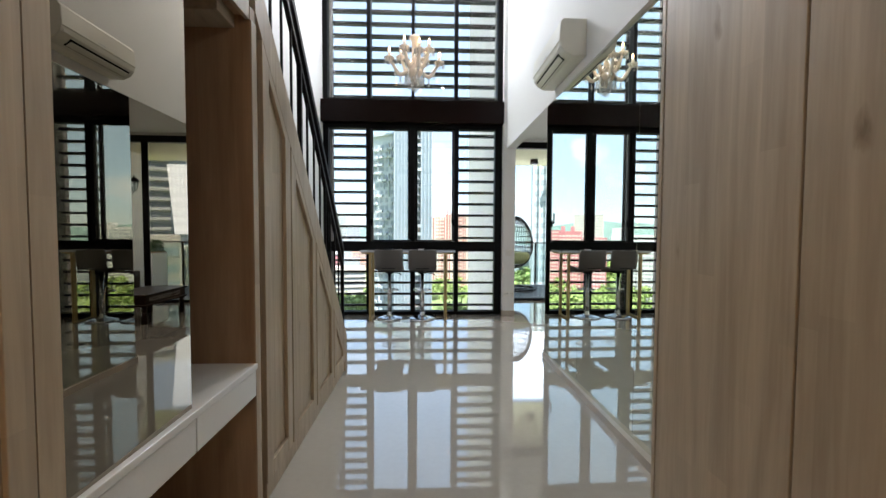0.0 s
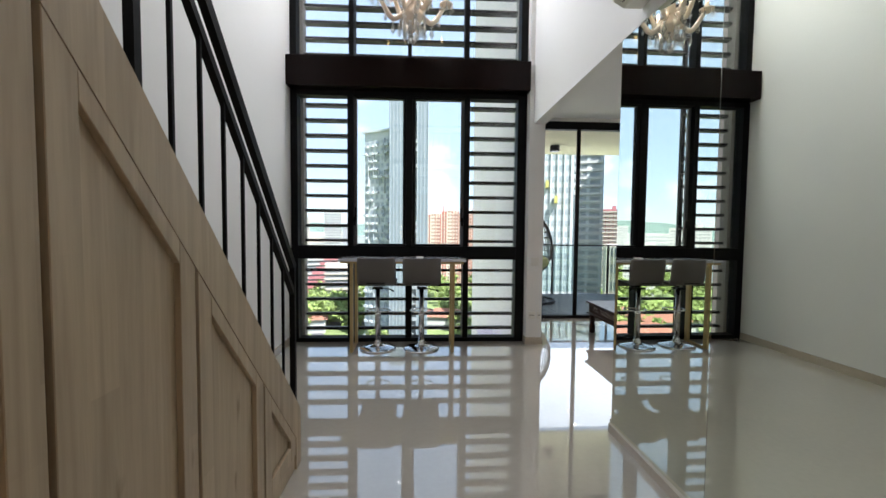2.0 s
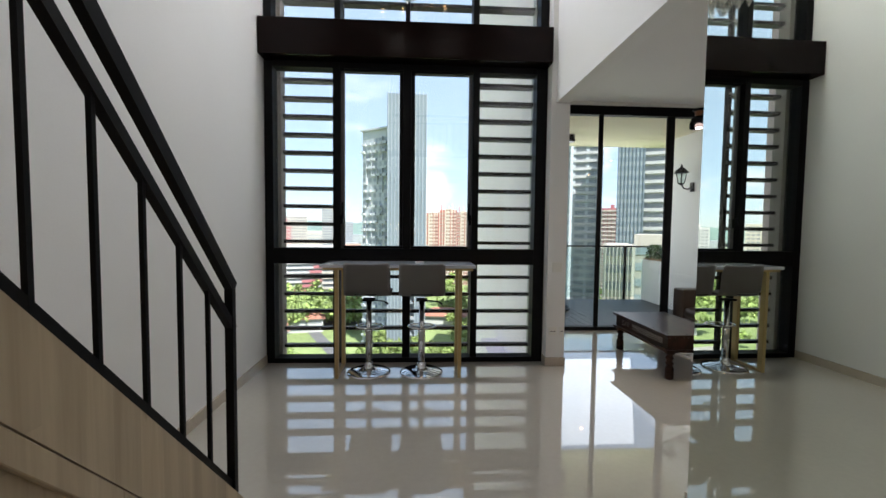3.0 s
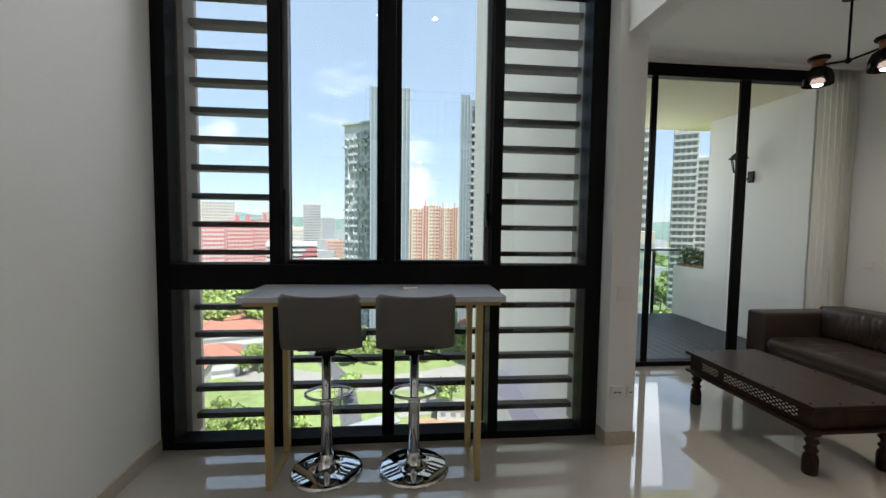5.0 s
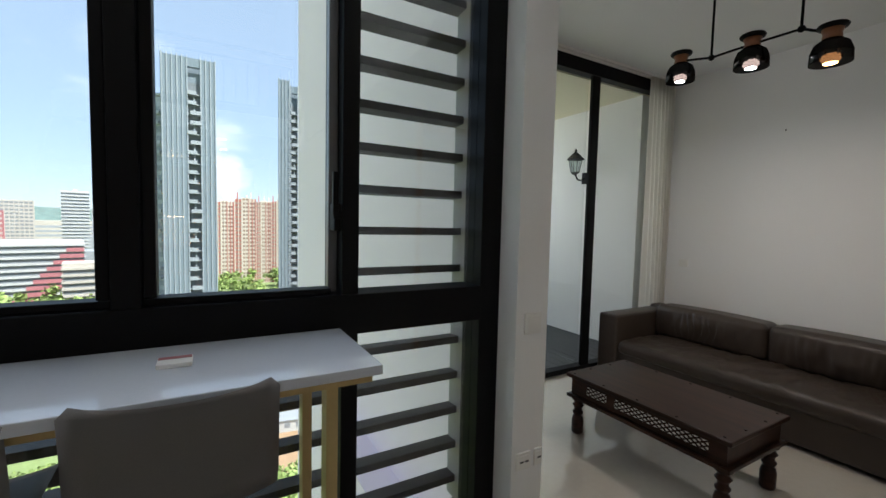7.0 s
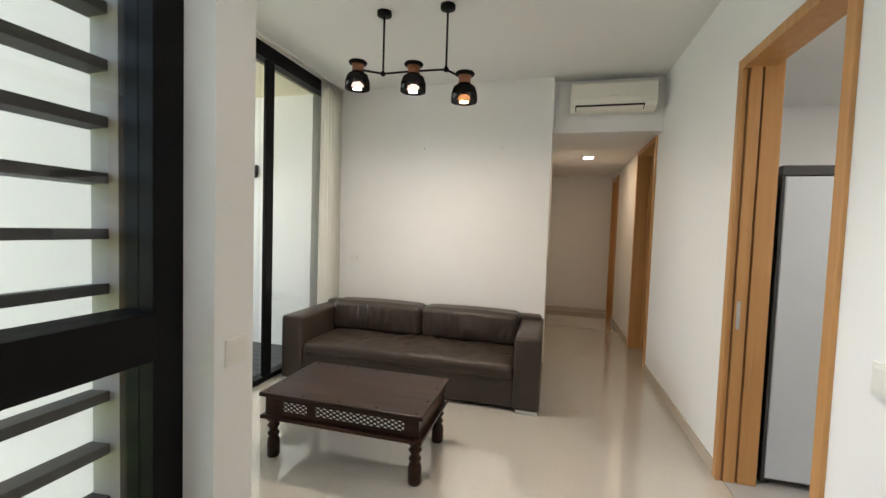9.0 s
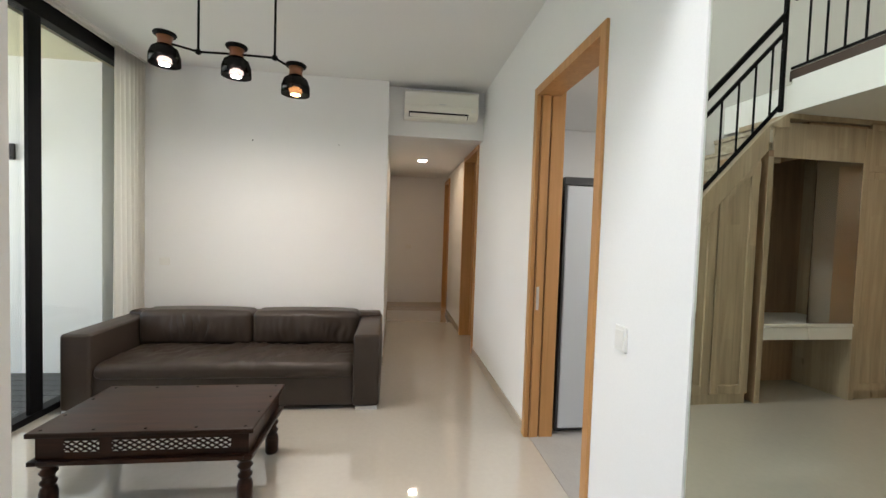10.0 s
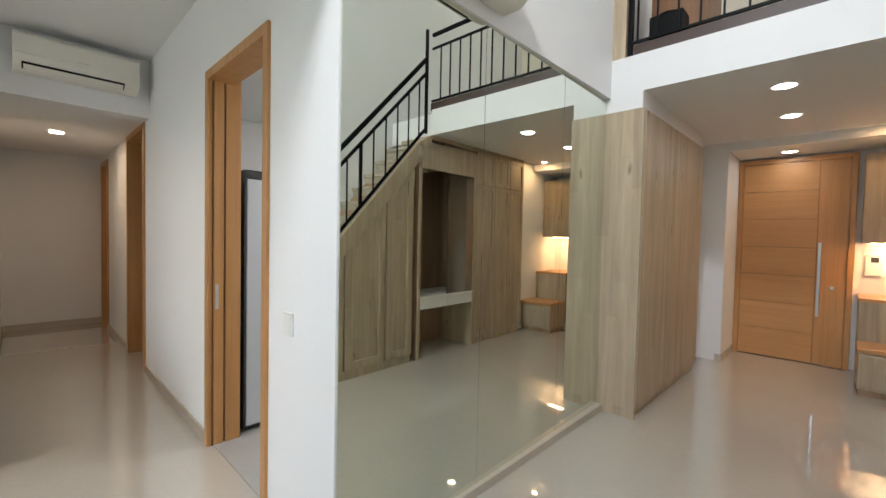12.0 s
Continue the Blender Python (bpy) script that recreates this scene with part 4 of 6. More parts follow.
def chandelier(x, y, z):
    """Branched chandelier: z is the height of its bowl's foot."""
    t = thing("chandelier", (x, y, 5.9), "ivory glass chandelier with candle bulbs and crystal drops", "chandelier")
    part("canopy", lathe([(0.07, 0), (0.06, -0.04), (0.012, -0.06)], x, y, 5.9, 18), OPAL, t)
    for k in range(38):
        part("chain_link", tube([(x + 0.011 * math.cos(a) * (k % 2), y + 0.011 * math.cos(a) * ((k + 1) % 2), 5.82 - 0.046 * k + 0.03 * math.sin(a)) for a in [i * math.pi / 4 for i in range(8)]], 0.0045, 5, closed=True), BLACK, t)
    part("stem", lathe([(0.012, 0.80), (0.03, 0.78), (0.075, 0.755), (0.08, 0.73), (0.05, 0.70), (0.046, 0.62), (0.044, 0.48), (0.05, 0.40), (0.036, 0.37), (0.07, 0.33), (0.115, 0.27), (0.12, 0.23), (0.08, 0.18), (0.04, 0.15), (0.045, 0.12), (0.015, 0.08)], x, y, z, 24), OPAL, t, "ivory glass stem")
    part("finial", lathe([(0.0, -0.05), (0.035, -0.03), (0.045, 0.0), (0.03, 0.035), (0.01, 0.06), (0.01, 0.09)], x, y, z, 16), CRYSTAL, t)
    drop = [(0.001, -0.085), (0.017, -0.062), (0.005, -0.022), (0.012, -0.012), (0.001, 0.0)]
    for k in range(8):
        a = 2 * math.pi * k / 8 + 0.2
        up = 0.13 if k % 2 else 0.03
        reach = 0.25 if k % 2 else 0.37
        c, s = math.cos(a), math.sin(a)
        pts, rad = [], []
        for i in range(13):
            u = i / 12
            r = 0.05 + (reach - 0.05) * u
            pts.append((x + c * r, y + s * r, z + 0.24 + up + 0.05 * math.sin(u * math.pi) - 0.15 * math.sin(u * math.pi * 0.97) ** 2 + 0.13 * u ** 2.2))
            rad.append(0.018 + 0.010 * math.sin(u * math.pi))
        arm = part("arm", tube(pts, rad, 10), OPAL, t)
        ex, ey, ez = pts[-1]
        part("drip_pan", lathe([(0.015, -0.02), (0.05, -0.012), (0.072, 0.015), (0.076, 0.025), (0.03, 0.018)], ex, ey, ez, 18), OPAL, arm)
        part("candle", lathe([(0.022, 0.015), (0.034, 0.03), (0.026, 0.05), (0.02, 0.10), (0.014, 0.105)], ex, ey, ez, 12), OPAL, arm)
        part("bulb", lathe([(0.008, 0.10), (0.015, 0.125), (0.011, 0.155), (0.002, 0.18)], ex, ey, ez, 10), FLAME, arm)
        for j in range(8):
            b = 2 * math.pi * j / 8 + k
            part("crystal_drop", lathe(drop, ex + 0.07 * math.cos(b), ey + 0.07 * math.sin(b), ez + 0.012, 6), CRYSTAL, arm)
        for i, big in ((3, 1.2), (6, 1.7), (9, 1.3)):
            mx, my, mz = pts[i]
            part("crystal_drop", lathe([(q * big, h * big) for q, h in drop], mx, my, mz - 0.02, 6), CRYSTAL, arm)
    for k in range(14):
        b, r = 2 * math.pi * k / 14, 0.09 + 0.05 * (k % 2)
        part("crystal_drop", lathe([(q * 1.7, h * 1.7) for q, h in drop], x + r * math.cos(b), y + r * math.sin(b), z + 0.17, 6), CRYSTAL, t)


chandelier(-0.09, 6.09, 3.42)


# ---- air conditioners ----
def air_conditioner(where, m, label):
    """Front looks along -y in its own frame, 0.82 wide, 0.29 high; z is its foot."""
    t = thing("air_conditioner", (0, 0, 0), label, "air conditioner", "wall air conditioners")
    prof = [(0.0, 0.0), (-0.115, 0.0), (-0.175, 0.035), (-0.205, 0.075), (-0.212, 0.11), (-0.205, 0.27), (-0.19, 0.29), (0.0, 0.29)]
    part("body", prism(prof, "x", -0.41, 0.41, bev=0.004), PLASTIC, t)
    part("front_panel", prism([(-0.2125, 0.115), (-0.2185, 0.12), (-0.2105, 0.262), (-0.204, 0.268)], "x", -0.405, 0.405), PLASTIC, t)
    part("outlet", prism([(-0.140, 0.015), (-0.178, 0.042), (-0.192, 0.058), (-0.196, 0.054), (-0.181, 0.034), (-0.142, 0.010)], "x", -0.36, 0.30), BLACK, t, "dark air outlet")
    part("flap", prism([(-0.150, 0.012), (-0.188, 0.040), (-0.190, 0.036), (-0.152, 0.008)], "x", -0.35, 0.29), PLASTIC, t)
    part("top_grille", raw(*[(-0.38 + 0.04 * k, -0.365 + 0.04 * k, -0.18, -0.02, 0.288, 0.293) for k in range(20)]), DARKP, t)
    part("badge", raw((-0.03, 0.05, -0.2195, -0.216, 0.135, 0.143)), STEEL, t)
    part("indicator", raw((0.33, 0.38, -0.2125, -0.2075, 0.075, 0.10)), GLOSSW, t)
    t.matrix_basis = Matrix.Translation(where) @ m


air_conditioner((1.358, 3.69, 2.755), pose(0, 0, 0, 0, 0, -90), "ivory wall air conditioner above the mirror")
air_conditioner((4.848, 4.865, 2.755), pose(0, 0, 0, 0, 0, -90), "ivory wall air conditioner on the corridor bulkhead")


# ---- bar table and stools ----
bar = thing("bar_table", (-0.19, 6.4, 0), "narrow white bar table on gold steel frames", "bar table")
part("tabletop", raw((-0.905, 0.525, 6.17, 6.628, 1.035, 1.065), bev=0.003), TOPW, bar)
part("apron", raw((-0.88, 0.50, 6.19, 6.61, 1.012, 1.035)), GOLD, bar)
for x in (-0.76, 0.385):
    for y in (6.225, 6.565):
        part("leg", raw((x - 0.016, x + 0.016, y - 0.03, y + 0.03, 0.025, 1.012), bev=0.002), GOLD, bar)
    part("foot_bar", raw((x - 0.016, x + 0.016, 6.195, 6.595, 0, 0.025), bev=0.002), GOLD, bar)


def bar_stool(x, y):
    t = thing("bar_stool", (x, y, 0), "greige vinyl bar stool on a chrome gas-lift base", "bar stool", "bar stools at the table")
    part("base", lathe([(0.205, 0.0), (0.208, 0.008), (0.19, 0.018), (0.11, 0.034), (0.055, 0.05), (0.04, 0.075), (0.036, 0.11)], x, y, 0, 40), CHROME, t, "chrome trumpet base")
    part("column", lathe([(0.033, 0.11), (0.033, 0.40), (0.036, 0.405), (0.036, 0.42), (0.026, 0.425), (0.026, 0.715)], x, y, 0, 24), CHROME, t)
    ring = []
    for k in range(24):
        a = 2 * math.pi * k / 24
        ring.append((x + 0.135 * math.cos(a), y + 0.07 + 0.105 * math.sin(a), 0.44))
    part("footrest", tube(ring, 0.009, 8, closed=True), CHROME, t)
    part("bracket", raw((x - 0.055, x + 0.055, y - 0.06, y + 0.06, 0.705, 0.722)), BLACK, t)
    part("lever", tube([(x + 0.03, y - 0.02, 0.712), (x + 0.15, y - 0.10, 0.715), (x + 0.19, y - 0.125, 0.695)], [0.006, 0.006, 0.011]), BLACK, t)
    bm = bmesh.new()
    # seat and back in one bent shell: along its length u, across v
    line = [(0.205, 0.715), (0.19, 0.77), (0.12, 0.79), (0.0, 0.78), (-0.12, 0.772), (-0.182, 0.775), (-0.207, 0.835), (-0.217, 0.95), (-0.235, 1.06), (-0.24, 1.085)]
    grid, n = [], 12
    for i, (dy, z) in enumerate(line):
        row = []
        for k in range(n + 1):
            v = 2 * k / n - 1
            w = 0.215 - 0.012 * (i == 0) - 0.022 * (i == len(line) - 1)
            wing = 0.045 * abs(v) ** 3 if i >= 5 else 0.0
            lift = 0.022 * abs(v) ** 3 if 1 <= i < 5 else 0.0
            dip = -0.012 * (1 - v * v) if i == len(line) - 1 else 0.0
            row.append(bm.verts.new((x + v * w, y + dy + wing, z + lift + dip)))
        grid.append(row)
    for i in range(len(line) - 1):
        for k in range(n):
            bm.faces.new((grid[i][k], grid[i][k + 1], grid[i + 1][k + 1], grid[i + 1][k])).smooth = True
    bmesh.ops.solidify(bm, geom=bm.faces[:], thickness=0.045)
    bmesh.ops.recalc_face_normals(bm, faces=bm.faces[:])
    for f in bm.faces:
        f.smooth = True
    part("seat_shell", bm, VINYL, t)
    part("seam_strip", raw((x - 0.10, x + 0.10, y - 0.250, y - 0.236, 0.793, 0.808), bev=0.002), DARKP, t)
    return t


stool = bar_stool(-0.48, 6.36)
copy_thing(stool, Matrix.Translation((0.028, 6.35, 0)))
card = thing("card_box", (0.02, 6.42, 1.065), "small white and red card box on the bar table", "box")
part("box", raw((-0.04, 0.045, 6.39, 6.46, 1.065, 1.078), bev=0.002), GLOSSW, card)
part("stripe", raw((-0.038, 0.043, 6.435, 6.455, 1.078, 1.0795)), BR, card)


# ---- coffee table ----
def coffee_table():
    t = thing("coffee_table", (2.63, 6.6, 0), "dark rosewood coffee table with turned legs and lattice", "coffee table")
    x0, x1, y0, y1 = 2.31, 2.95, 6.06, 7.14
    part("tabletop", raw((x0, x1, y0, y1, 0.405, 0.432), bev=0.006), ROSE, t)
    for k in range(5):
        for x in (x0 + 0.035, x1 - 0.035):
            part("stud", lathe([(0.008, 0), (0.007, 0.003), (0.0, 0.004)], x, y0 + 0.05 + (y1 - y0 - 0.1) * k / 4, 0.432, 10), BLACK, t)
    for k in (1, 2):
        for y in (y0 + 0.035, y1 - 0.035):
            part("stud", lathe([(0.008, 0), (0.007, 0.003), (0.0, 0.004)], x0 + (x1 - x0) * k / 3, y, 0.432, 10), BLACK, t)
    a, b, zt, zb = 0.03, 0.028, 0.405, 0.285
    # long sides with cut-outs
    cuts = [(6.18, 6.757), (6.816, 6.98)]
    ys = [y0 + a] + [v for c in cuts for v in c] + [y1 - a]
    for xs in (x0 + a, x1 - a - b):
        for lo, hi in zip(ys[0::2], ys[1::2]):
            part("apron", raw((xs, xs + b, lo, hi, zb, zt)), ROSE, t)
        for lo, hi in cuts:
            part("apron", raw((xs, xs + b, lo, hi, zb, zb + 0.035), (xs, xs + b, lo, hi, zt - 0.028, zt)), ROSE, t)
            n = max(2, round((hi - lo) / 0.044))
            bm = bmesh.new()
            s = (hi - lo) / n
            z0, z1 = zb + 0.035, zt - 0.028
            out = xs + 0.004 if xs < (x0 + x1) / 2 else xs + b - 0.004
            for k in range(-2, n + 1):
                for flip in (0, 1):
                    ya, yb = lo + s * k, lo + s * (k + 2.2)
                    ca, cb = max(ya, lo), min(yb, hi)
                    if cb - ca < 0.004:
                        continue
                    za, zc = z0 + (z1 - z0) * (ca - ya) / (yb - ya), z0 + (z1 - z0) * (cb - ya) / (yb - ya)
                    if flip:
                        za, zc = z0 + z1 - za, z0 + z1 - zc
                    piece = beam((out, ca, za), (out, cb, zc), 0.009, 0.010, (1, 0, 0))
                    me = bpy.data.meshes.new("tmp")
                    piece.to_mesh(me)
                    piece.free()
                    bm.from_mesh(me)
                    bpy.data.meshes.remove(me)
            part("lattice", bm, ROSE, t, "dark lattice of thin bars")
            part("inlay", raw((out - 0.002, out + 0.002, lo, hi, z0, z1)), GLOSSW, t, "white inlay behind the lattice")
    for yy in (y0 + a, y1 - a - b):
        part("apron", raw((x0 + a + b, x1 - a - b, yy, yy + b, zb, zt)), ROSE, t)
    part("moulding", raw((x0 + 0.005, x1 - 0.005, y0 + 0.005, y0 + 0.05, 0.262, 0.285), (x0 + 0.005, x1 - 0.005, y1 - 0.05, y1 - 0.005, 0.262, 0.285), (x0 + 0.005, x0 + 0.05, y0 + 0.05, y1 - 0.05, 0.262, 0.285), (x1 - 0.05, x1 - 0.005, y0 + 0.05, y1 - 0.05, 0.262, 0.285), bev=0.004), ROSE, t)
    leg = [(0.036, 0), (0.041, 0.012), (0.041, 0.095), (0.034, 0.122), (0.026, 0.132), (0.037, 0.146), (0.037, 0.157), (0.026, 0.168), (0.029, 0.188), (0.041, 0.204), (0.030, 0.219), (0.028, 0.230), (0.046, 0.245), (0.046, 0.262)]
    for x in (x0 + 0.07, x1 - 0.07):
        for y in (y0 + 0.06, y1 - 0.06):
            part("leg", lathe(leg, x, y, 0, 18), ROSE, t)


coffee_table()


# ---- sofa ----
def cushion(x0, x1, y0, y1, z0, z1, puff, wrinkles, seed, axis):
    """A soft block: rounded, swollen, with creases running across."""
    bm = raw((x0, x1, y0, y1, z0, z1))
    bmesh.ops.subdivide_edges(bm, edges=bm.edges[:], cuts=64, use_grid_fill=True)
    cx, cy, cz = (x0 + x1) / 2, (y0 + y1) / 2, (z0 + z1) / 2
    hx, hy, hz = (x1 - x0) / 2, (y1 - y0) / 2, (z1 - z0) / 2
    for v in bm.verts:
        u = Vector(((v.co.x - cx) / hx, (v.co.y - cy) / hy, (v.co.z - cz) / hz))
        r = min(0.055, hx, hz)
        q = Vector((max(-hx + r, min(hx - r, v.co.x - cx)), max(-hy + r, min(hy - r, v.co.y - cy)), max(-hz + r, min(hz - r, v.co.z - cz))))
        d = Vector((v.co.x - cx, v.co.y - cy, v.co.z - cz)) - q
        if d.length > 1e-6:
            d = d.normalized() * r
        p = Vector((cx, cy, cz)) + q + d
        fy = max(0.0, 1 - u.y * u.y)
        if axis == "front":
            k = max(0, -u.x) * fy * (1 - u.z * u.z)
            p.x -= puff * k
            p.x -= wrinkles * k * noise.noise(Vector((seed, v.co.y * 17, v.co.z * 5)))
            p.x -= wrinkles * 0.7 * k * math.sin(v.co.y * 105 + 5 * noise.noise(Vector((v.co.y * 6, v.co.z * 6, seed)))) * max(0, noise.noise(Vector((v.co.y * 3, v.co.z * 5, seed + 3))) + 0.35)
            p.z += 0.014 * max(0, u.z) * fy
        else:
            k = max(0, u.z) * (1 - u.x * u.x * 0.6) * fy ** 0.3
            p.z += puff * k
            p.z += wrinkles * k * noise.noise(Vector((v.co.x * 6, v.co.y * 11, seed)))
            p.z += wrinkles * 0.8 * k * math.sin(v.co.y * 62 + v.co.x * 50 + 5 * noise.noise(Vector((v.co.x * 5, v.co.y * 4, seed)))) * max(0, noise.noise(Vector((v.co.x * 4, v.co.y * 3, seed + 5))) + 0.2)
        v.co = p
    for f in bm.faces:
        f.smooth = True
    return bm


def sofa():
    t = thing("sofa", (4.05, 6.65, 0), "three-seat taupe leather sofa with block arms", "sofa")
    XF, XB = 3.495, 4.45
    Y0, Y1 = 5.445, 7.85
    part("base", softened(raw((XF + 0.03, XB - 0.02, Y0 + 0.21, Y1 - 0.21, 0.035, 0.31)), 0.012), LEATHER, t)
    part("backrest", softened(raw((XB - 0.17, XB, Y0 + 0.02, Y1 - 0.02, 0.03, 0.66)), 0.03), LEATHER, t)
    for a, b in ((Y0, Y0 + 0.215), (Y1 - 0.215, Y1)):
        part("armrest", softened(raw((XF, XB - 0.02, a, b, 0.03, 0.628)), 0.026), LEATHER, t)
    part("seat_cushion", cushion(XF + 0.005, XB - 0.17, Y0 + 0.215, Y1 - 0.215, 0.26, 0.385, 0.022, 0.028, 2.0, "top"), LEATHER, t, "creased seat cushion")
    mid = (Y0 + Y1) / 2
    for k, (a, b) in enumerate(((Y0 + 0.22, mid - 0.003), (mid + 0.003, Y1 - 0.22))):
        part("back_cushion", cushion(XB - 0.38, XB - 0.12, a, b, 0.385, 0.700, 0.035, 0.027, 7.0 + 5 * k, "front"), LEATHER, t, "creased back cushion")
    for y in (Y0 + 0.10, Y1 - 0.10):
        for x in (XF + 0.05, XB - 0.10):
            part("foot", raw((x - 0.04, x + 0.04, y - 0.09, y + 0.09, 0, 0.03), bev=0.003), STEEL, t)


sofa()

# ---- switches and sockets ----
def plate(p, normal, w, h, label, extra=()):
    """A wall plate: p its centre, normal one of -x, +x, +y, -y."""
    t = thing("wall_plate", p, label, "wall switch")
    x, y, z = p
    d = 0.011
    def box(du, dz, hw, hh, a, b):
        if normal in ("-y", "+y"):
            s = 1 if normal == "+y" else -1
            ya, yb = sorted((y + s * a, y + s * b))
            return (x + du - hw, x + du + hw, ya, yb, z + dz - hh, z + dz + hh)
        s = 1 if normal == "+x" else -1
        xa, xb = sorted((x + s * a, x + s * b))
        return (xa, xb, y + du - hw, y + du + hw, z + dz - hh, z + dz + hh)
    part("plate", raw(box(0, 0, w / 2, h / 2, 0, d), bev=0.003), GLOSSW, t)
    part("rocker", raw(box(0, 0, w * 0.36, h * 0.36, d, d + 0.004), bev=0.002), GLOSSW, t)
    for du, dz in extra:
        part("slot", raw(box(du, dz, 0.011, 0.004, d + 0.0045, d + 0.0055)), DARKP, t)


plate((1.405, 6.5195, 1.02), "-y", 0.10, 0.10, "white light switch on the column")
plate((1.375, 6.5195, 0.36), "-y", 0.085, 0.085, "white power socket low on the column", ((-0.015, 0.0), (0.015, 0.0)))
plate((1.468, 6.5195, 0.36), "-y", 0.05, 0.085, "white antenna socket low on the column", ((0.0, 0.0),))
plate((4.6995, 7.72, 1.10), "-x", 0.10, 0.08, "white light switch above the sofa")
plate((1.78, 4.3455, 1.05), "+y", 0.085, 0.11, "white light switch beside the pocket door")
plate((8.2995, 5.05, 1.2), "-x", 0.12, 0.08, "white light switch at the corridor end")
for y in (6.86, 5.97):
    single("picture_hook", raw((4.692, 4.70, y - 0.004, y + 0.004, 2.40, 2.412), bev=0.001), BLACK, "small dark picture hook in the wall", "hook")

# ---- balcony ----
setting("balcony_slab", raw((1.45, 4.75, 8.12, 10.55, -0.35, -0.03)), PLASTER, "concrete balcony slab", "slab")
deck = setting("balcony_deck", raw((1.46, 4.70, 8.12, 10.5, -0.03, -0.026)), DARKP, "dark timber balcony deck", "deck")
DKM = to_mesh("deck_board", raw((0, 0.118, 0, 2.36, -0.02, 0.0), bev=0.003), DECK)
for k in range(26):
    ob = new("deck_board", DKM)
    ob.parent = deck
    ob.location = (1.475 + 0.1225 * k, 8.13, -0.004)
setting("balcony_ceiling", raw((1.45, 4.95, 8.18, 10.3, 3.02, 3.30)), surface("cream soffit", (0.74, 0.68, 0.52), 0.85, var=0.03, fine=60), "cream painted balcony soffit", "ceiling")
setting("balcony_wall", raw((4.48, 4.75, 8.18, 9.75, 0, 3.02)), WALL, "white balcony side wall with a lantern", "wall")
setting("balcony_parapet", raw((4.52, 4.70, 9.75, 10.5, 0, 0.82)), WALL, "low white balcony parapet", "parapet")
gr = thing("glass_balustrade", (3.0, 10.48, 0), "frameless glass balcony balustrade with slim black rail", "balustrade")
part("handrail", raw((1.47, 4.70, 10.46, 10.50, 1.06, 1.09), bev=0.004), BLACK, gr)
for x in (1.6, 2.9, 4.15):
    part("post", raw((x - 0.02, x + 0.02, 10.465, 10.495, 0, 1.06)), BLACK, gr)
for x0, x1 in ((1.62, 2.88), (2.92, 4.13), (4.17, 4.66)):
    part("pane", raw((x0, x1, 10.475, 10.485, 0.05, 1.05)), RAILGLASS, gr).visible_shadow = False
single("balcony_downlight", lathe([(0.09, 0), (0.09, -0.11), (0.08, -0.115)], 2.55, 9.4, 3.02, 20), BROWNBLACK, "dark surface-mounted balcony lamp", "ceiling lamp")

lan = thing("wall_lantern", (4.48, 8.97, 2.2), "black wall lantern with glass panes", "wall lantern")
LX, LY = 4.28, 8.97
part("wall_rose", raw((4.455, 4.479, LY - 0.045, LY + 0.045, 2.05, 2.20), bev=0.008), BLACK, lan)
part("bracket", tube([(4.46, LY, 2.13), (4.40, LY, 2.09), (4.33, LY, 2.10), (LX, LY, 2.17)], 0.011), BLACK, lan)
part("pan", lathe([(0.02, 0), (0.055, 0.02), (0.055, 0.03)], LX, LY, 2.16, 6), BLACK, lan)
part("lamp_glass", lathe([(0.05, 0.03), (0.085, 0.20)], LX, LY, 2.16, 6), RAILGLASS, lan)
for k in range(6):
    a = 2 * math.pi * k / 6
    part("bar", tube([(LX + 0.052 * math.cos(a), LY + 0.052 * math.sin(a), 2.19), (LX + 0.087 * math.cos(a), LY + 0.087 * math.sin(a), 2.36)], 0.005, 5), BLACK, lan)
part("roof", lathe([(0.115, 0.195), (0.10, 0.21), (0.04, 0.275), (0.015, 0.29), (0.018, 0.31), (0.0, 0.345)], LX, LY, 2.16, 12), BLACK, lan)

egg = thing("egg_chair", (2.2, 9.5, 0), "black wicker hanging egg chair with a green cushion", "hanging chair")
EX, EY, EZ = 2.15, 9.55, 1.12
part("foot_ring", tube([(EX + 0.48 * math.cos(a), EY + 0.48 * math.sin(a), 0.03) for a in [i * math.pi / 16 for i in range(32)]], 0.025, 8, closed=True), BLACK, egg)
part("foot_ring", tube([(EX + 0.30 * math.cos(a), EY + 0.30 * math.sin(a), 0.05) for a in [i * math.pi / 16 for i in range(32)]], 0.016, 8, closed=True), BLACK, egg)
part("mast", tube([(EX - 0.05, EY + 0.48, 0.03), (EX - 0.05, EY + 0.52, 0.8), (EX - 0.05, EY + 0.46, 1.6), (EX - 0.03, EY + 0.25, 1.95), (EX, EY, 1.92)], 0.024, 8), BLACK, egg)
bm = bmesh.new()
def egg_at(lat, lon):
    r = 0.42 * math.cos(lat) * (1 - 0.12 * math.sin(lat))
    return (EX + r * math.cos(lon), EY + r * 0.9 * math.sin(lon), EZ + 0.60 * math.sin(lat))
for k in range(26):
    lon = radians(-20 + 220 * k / 25)
    tube([egg_at(radians(-88 + 172 * i / 14), lon + 0.1 * math.sin(i)) for i in range(15)], 0.011, 5, bm)
for k in range(13):
    lat = radians(-72 + 12 * k)
    tube([egg_at(lat, radians(-20 + 220 * i / 16)) for i in range(17)], 0.011, 5, bm)
for lon in (-20, 200):
    tube([egg_at(radians(-88 + 172 * i / 14), radians(lon)) for i in range(15)], 0.02, 6, bm)
part("basket", bm, BLACK, egg, "open black wicker basket")
part("hanger", tube([(EX, EY, 1.92), (EX, EY, EZ + 0.58)], 0.008, 6), BLACK, egg)
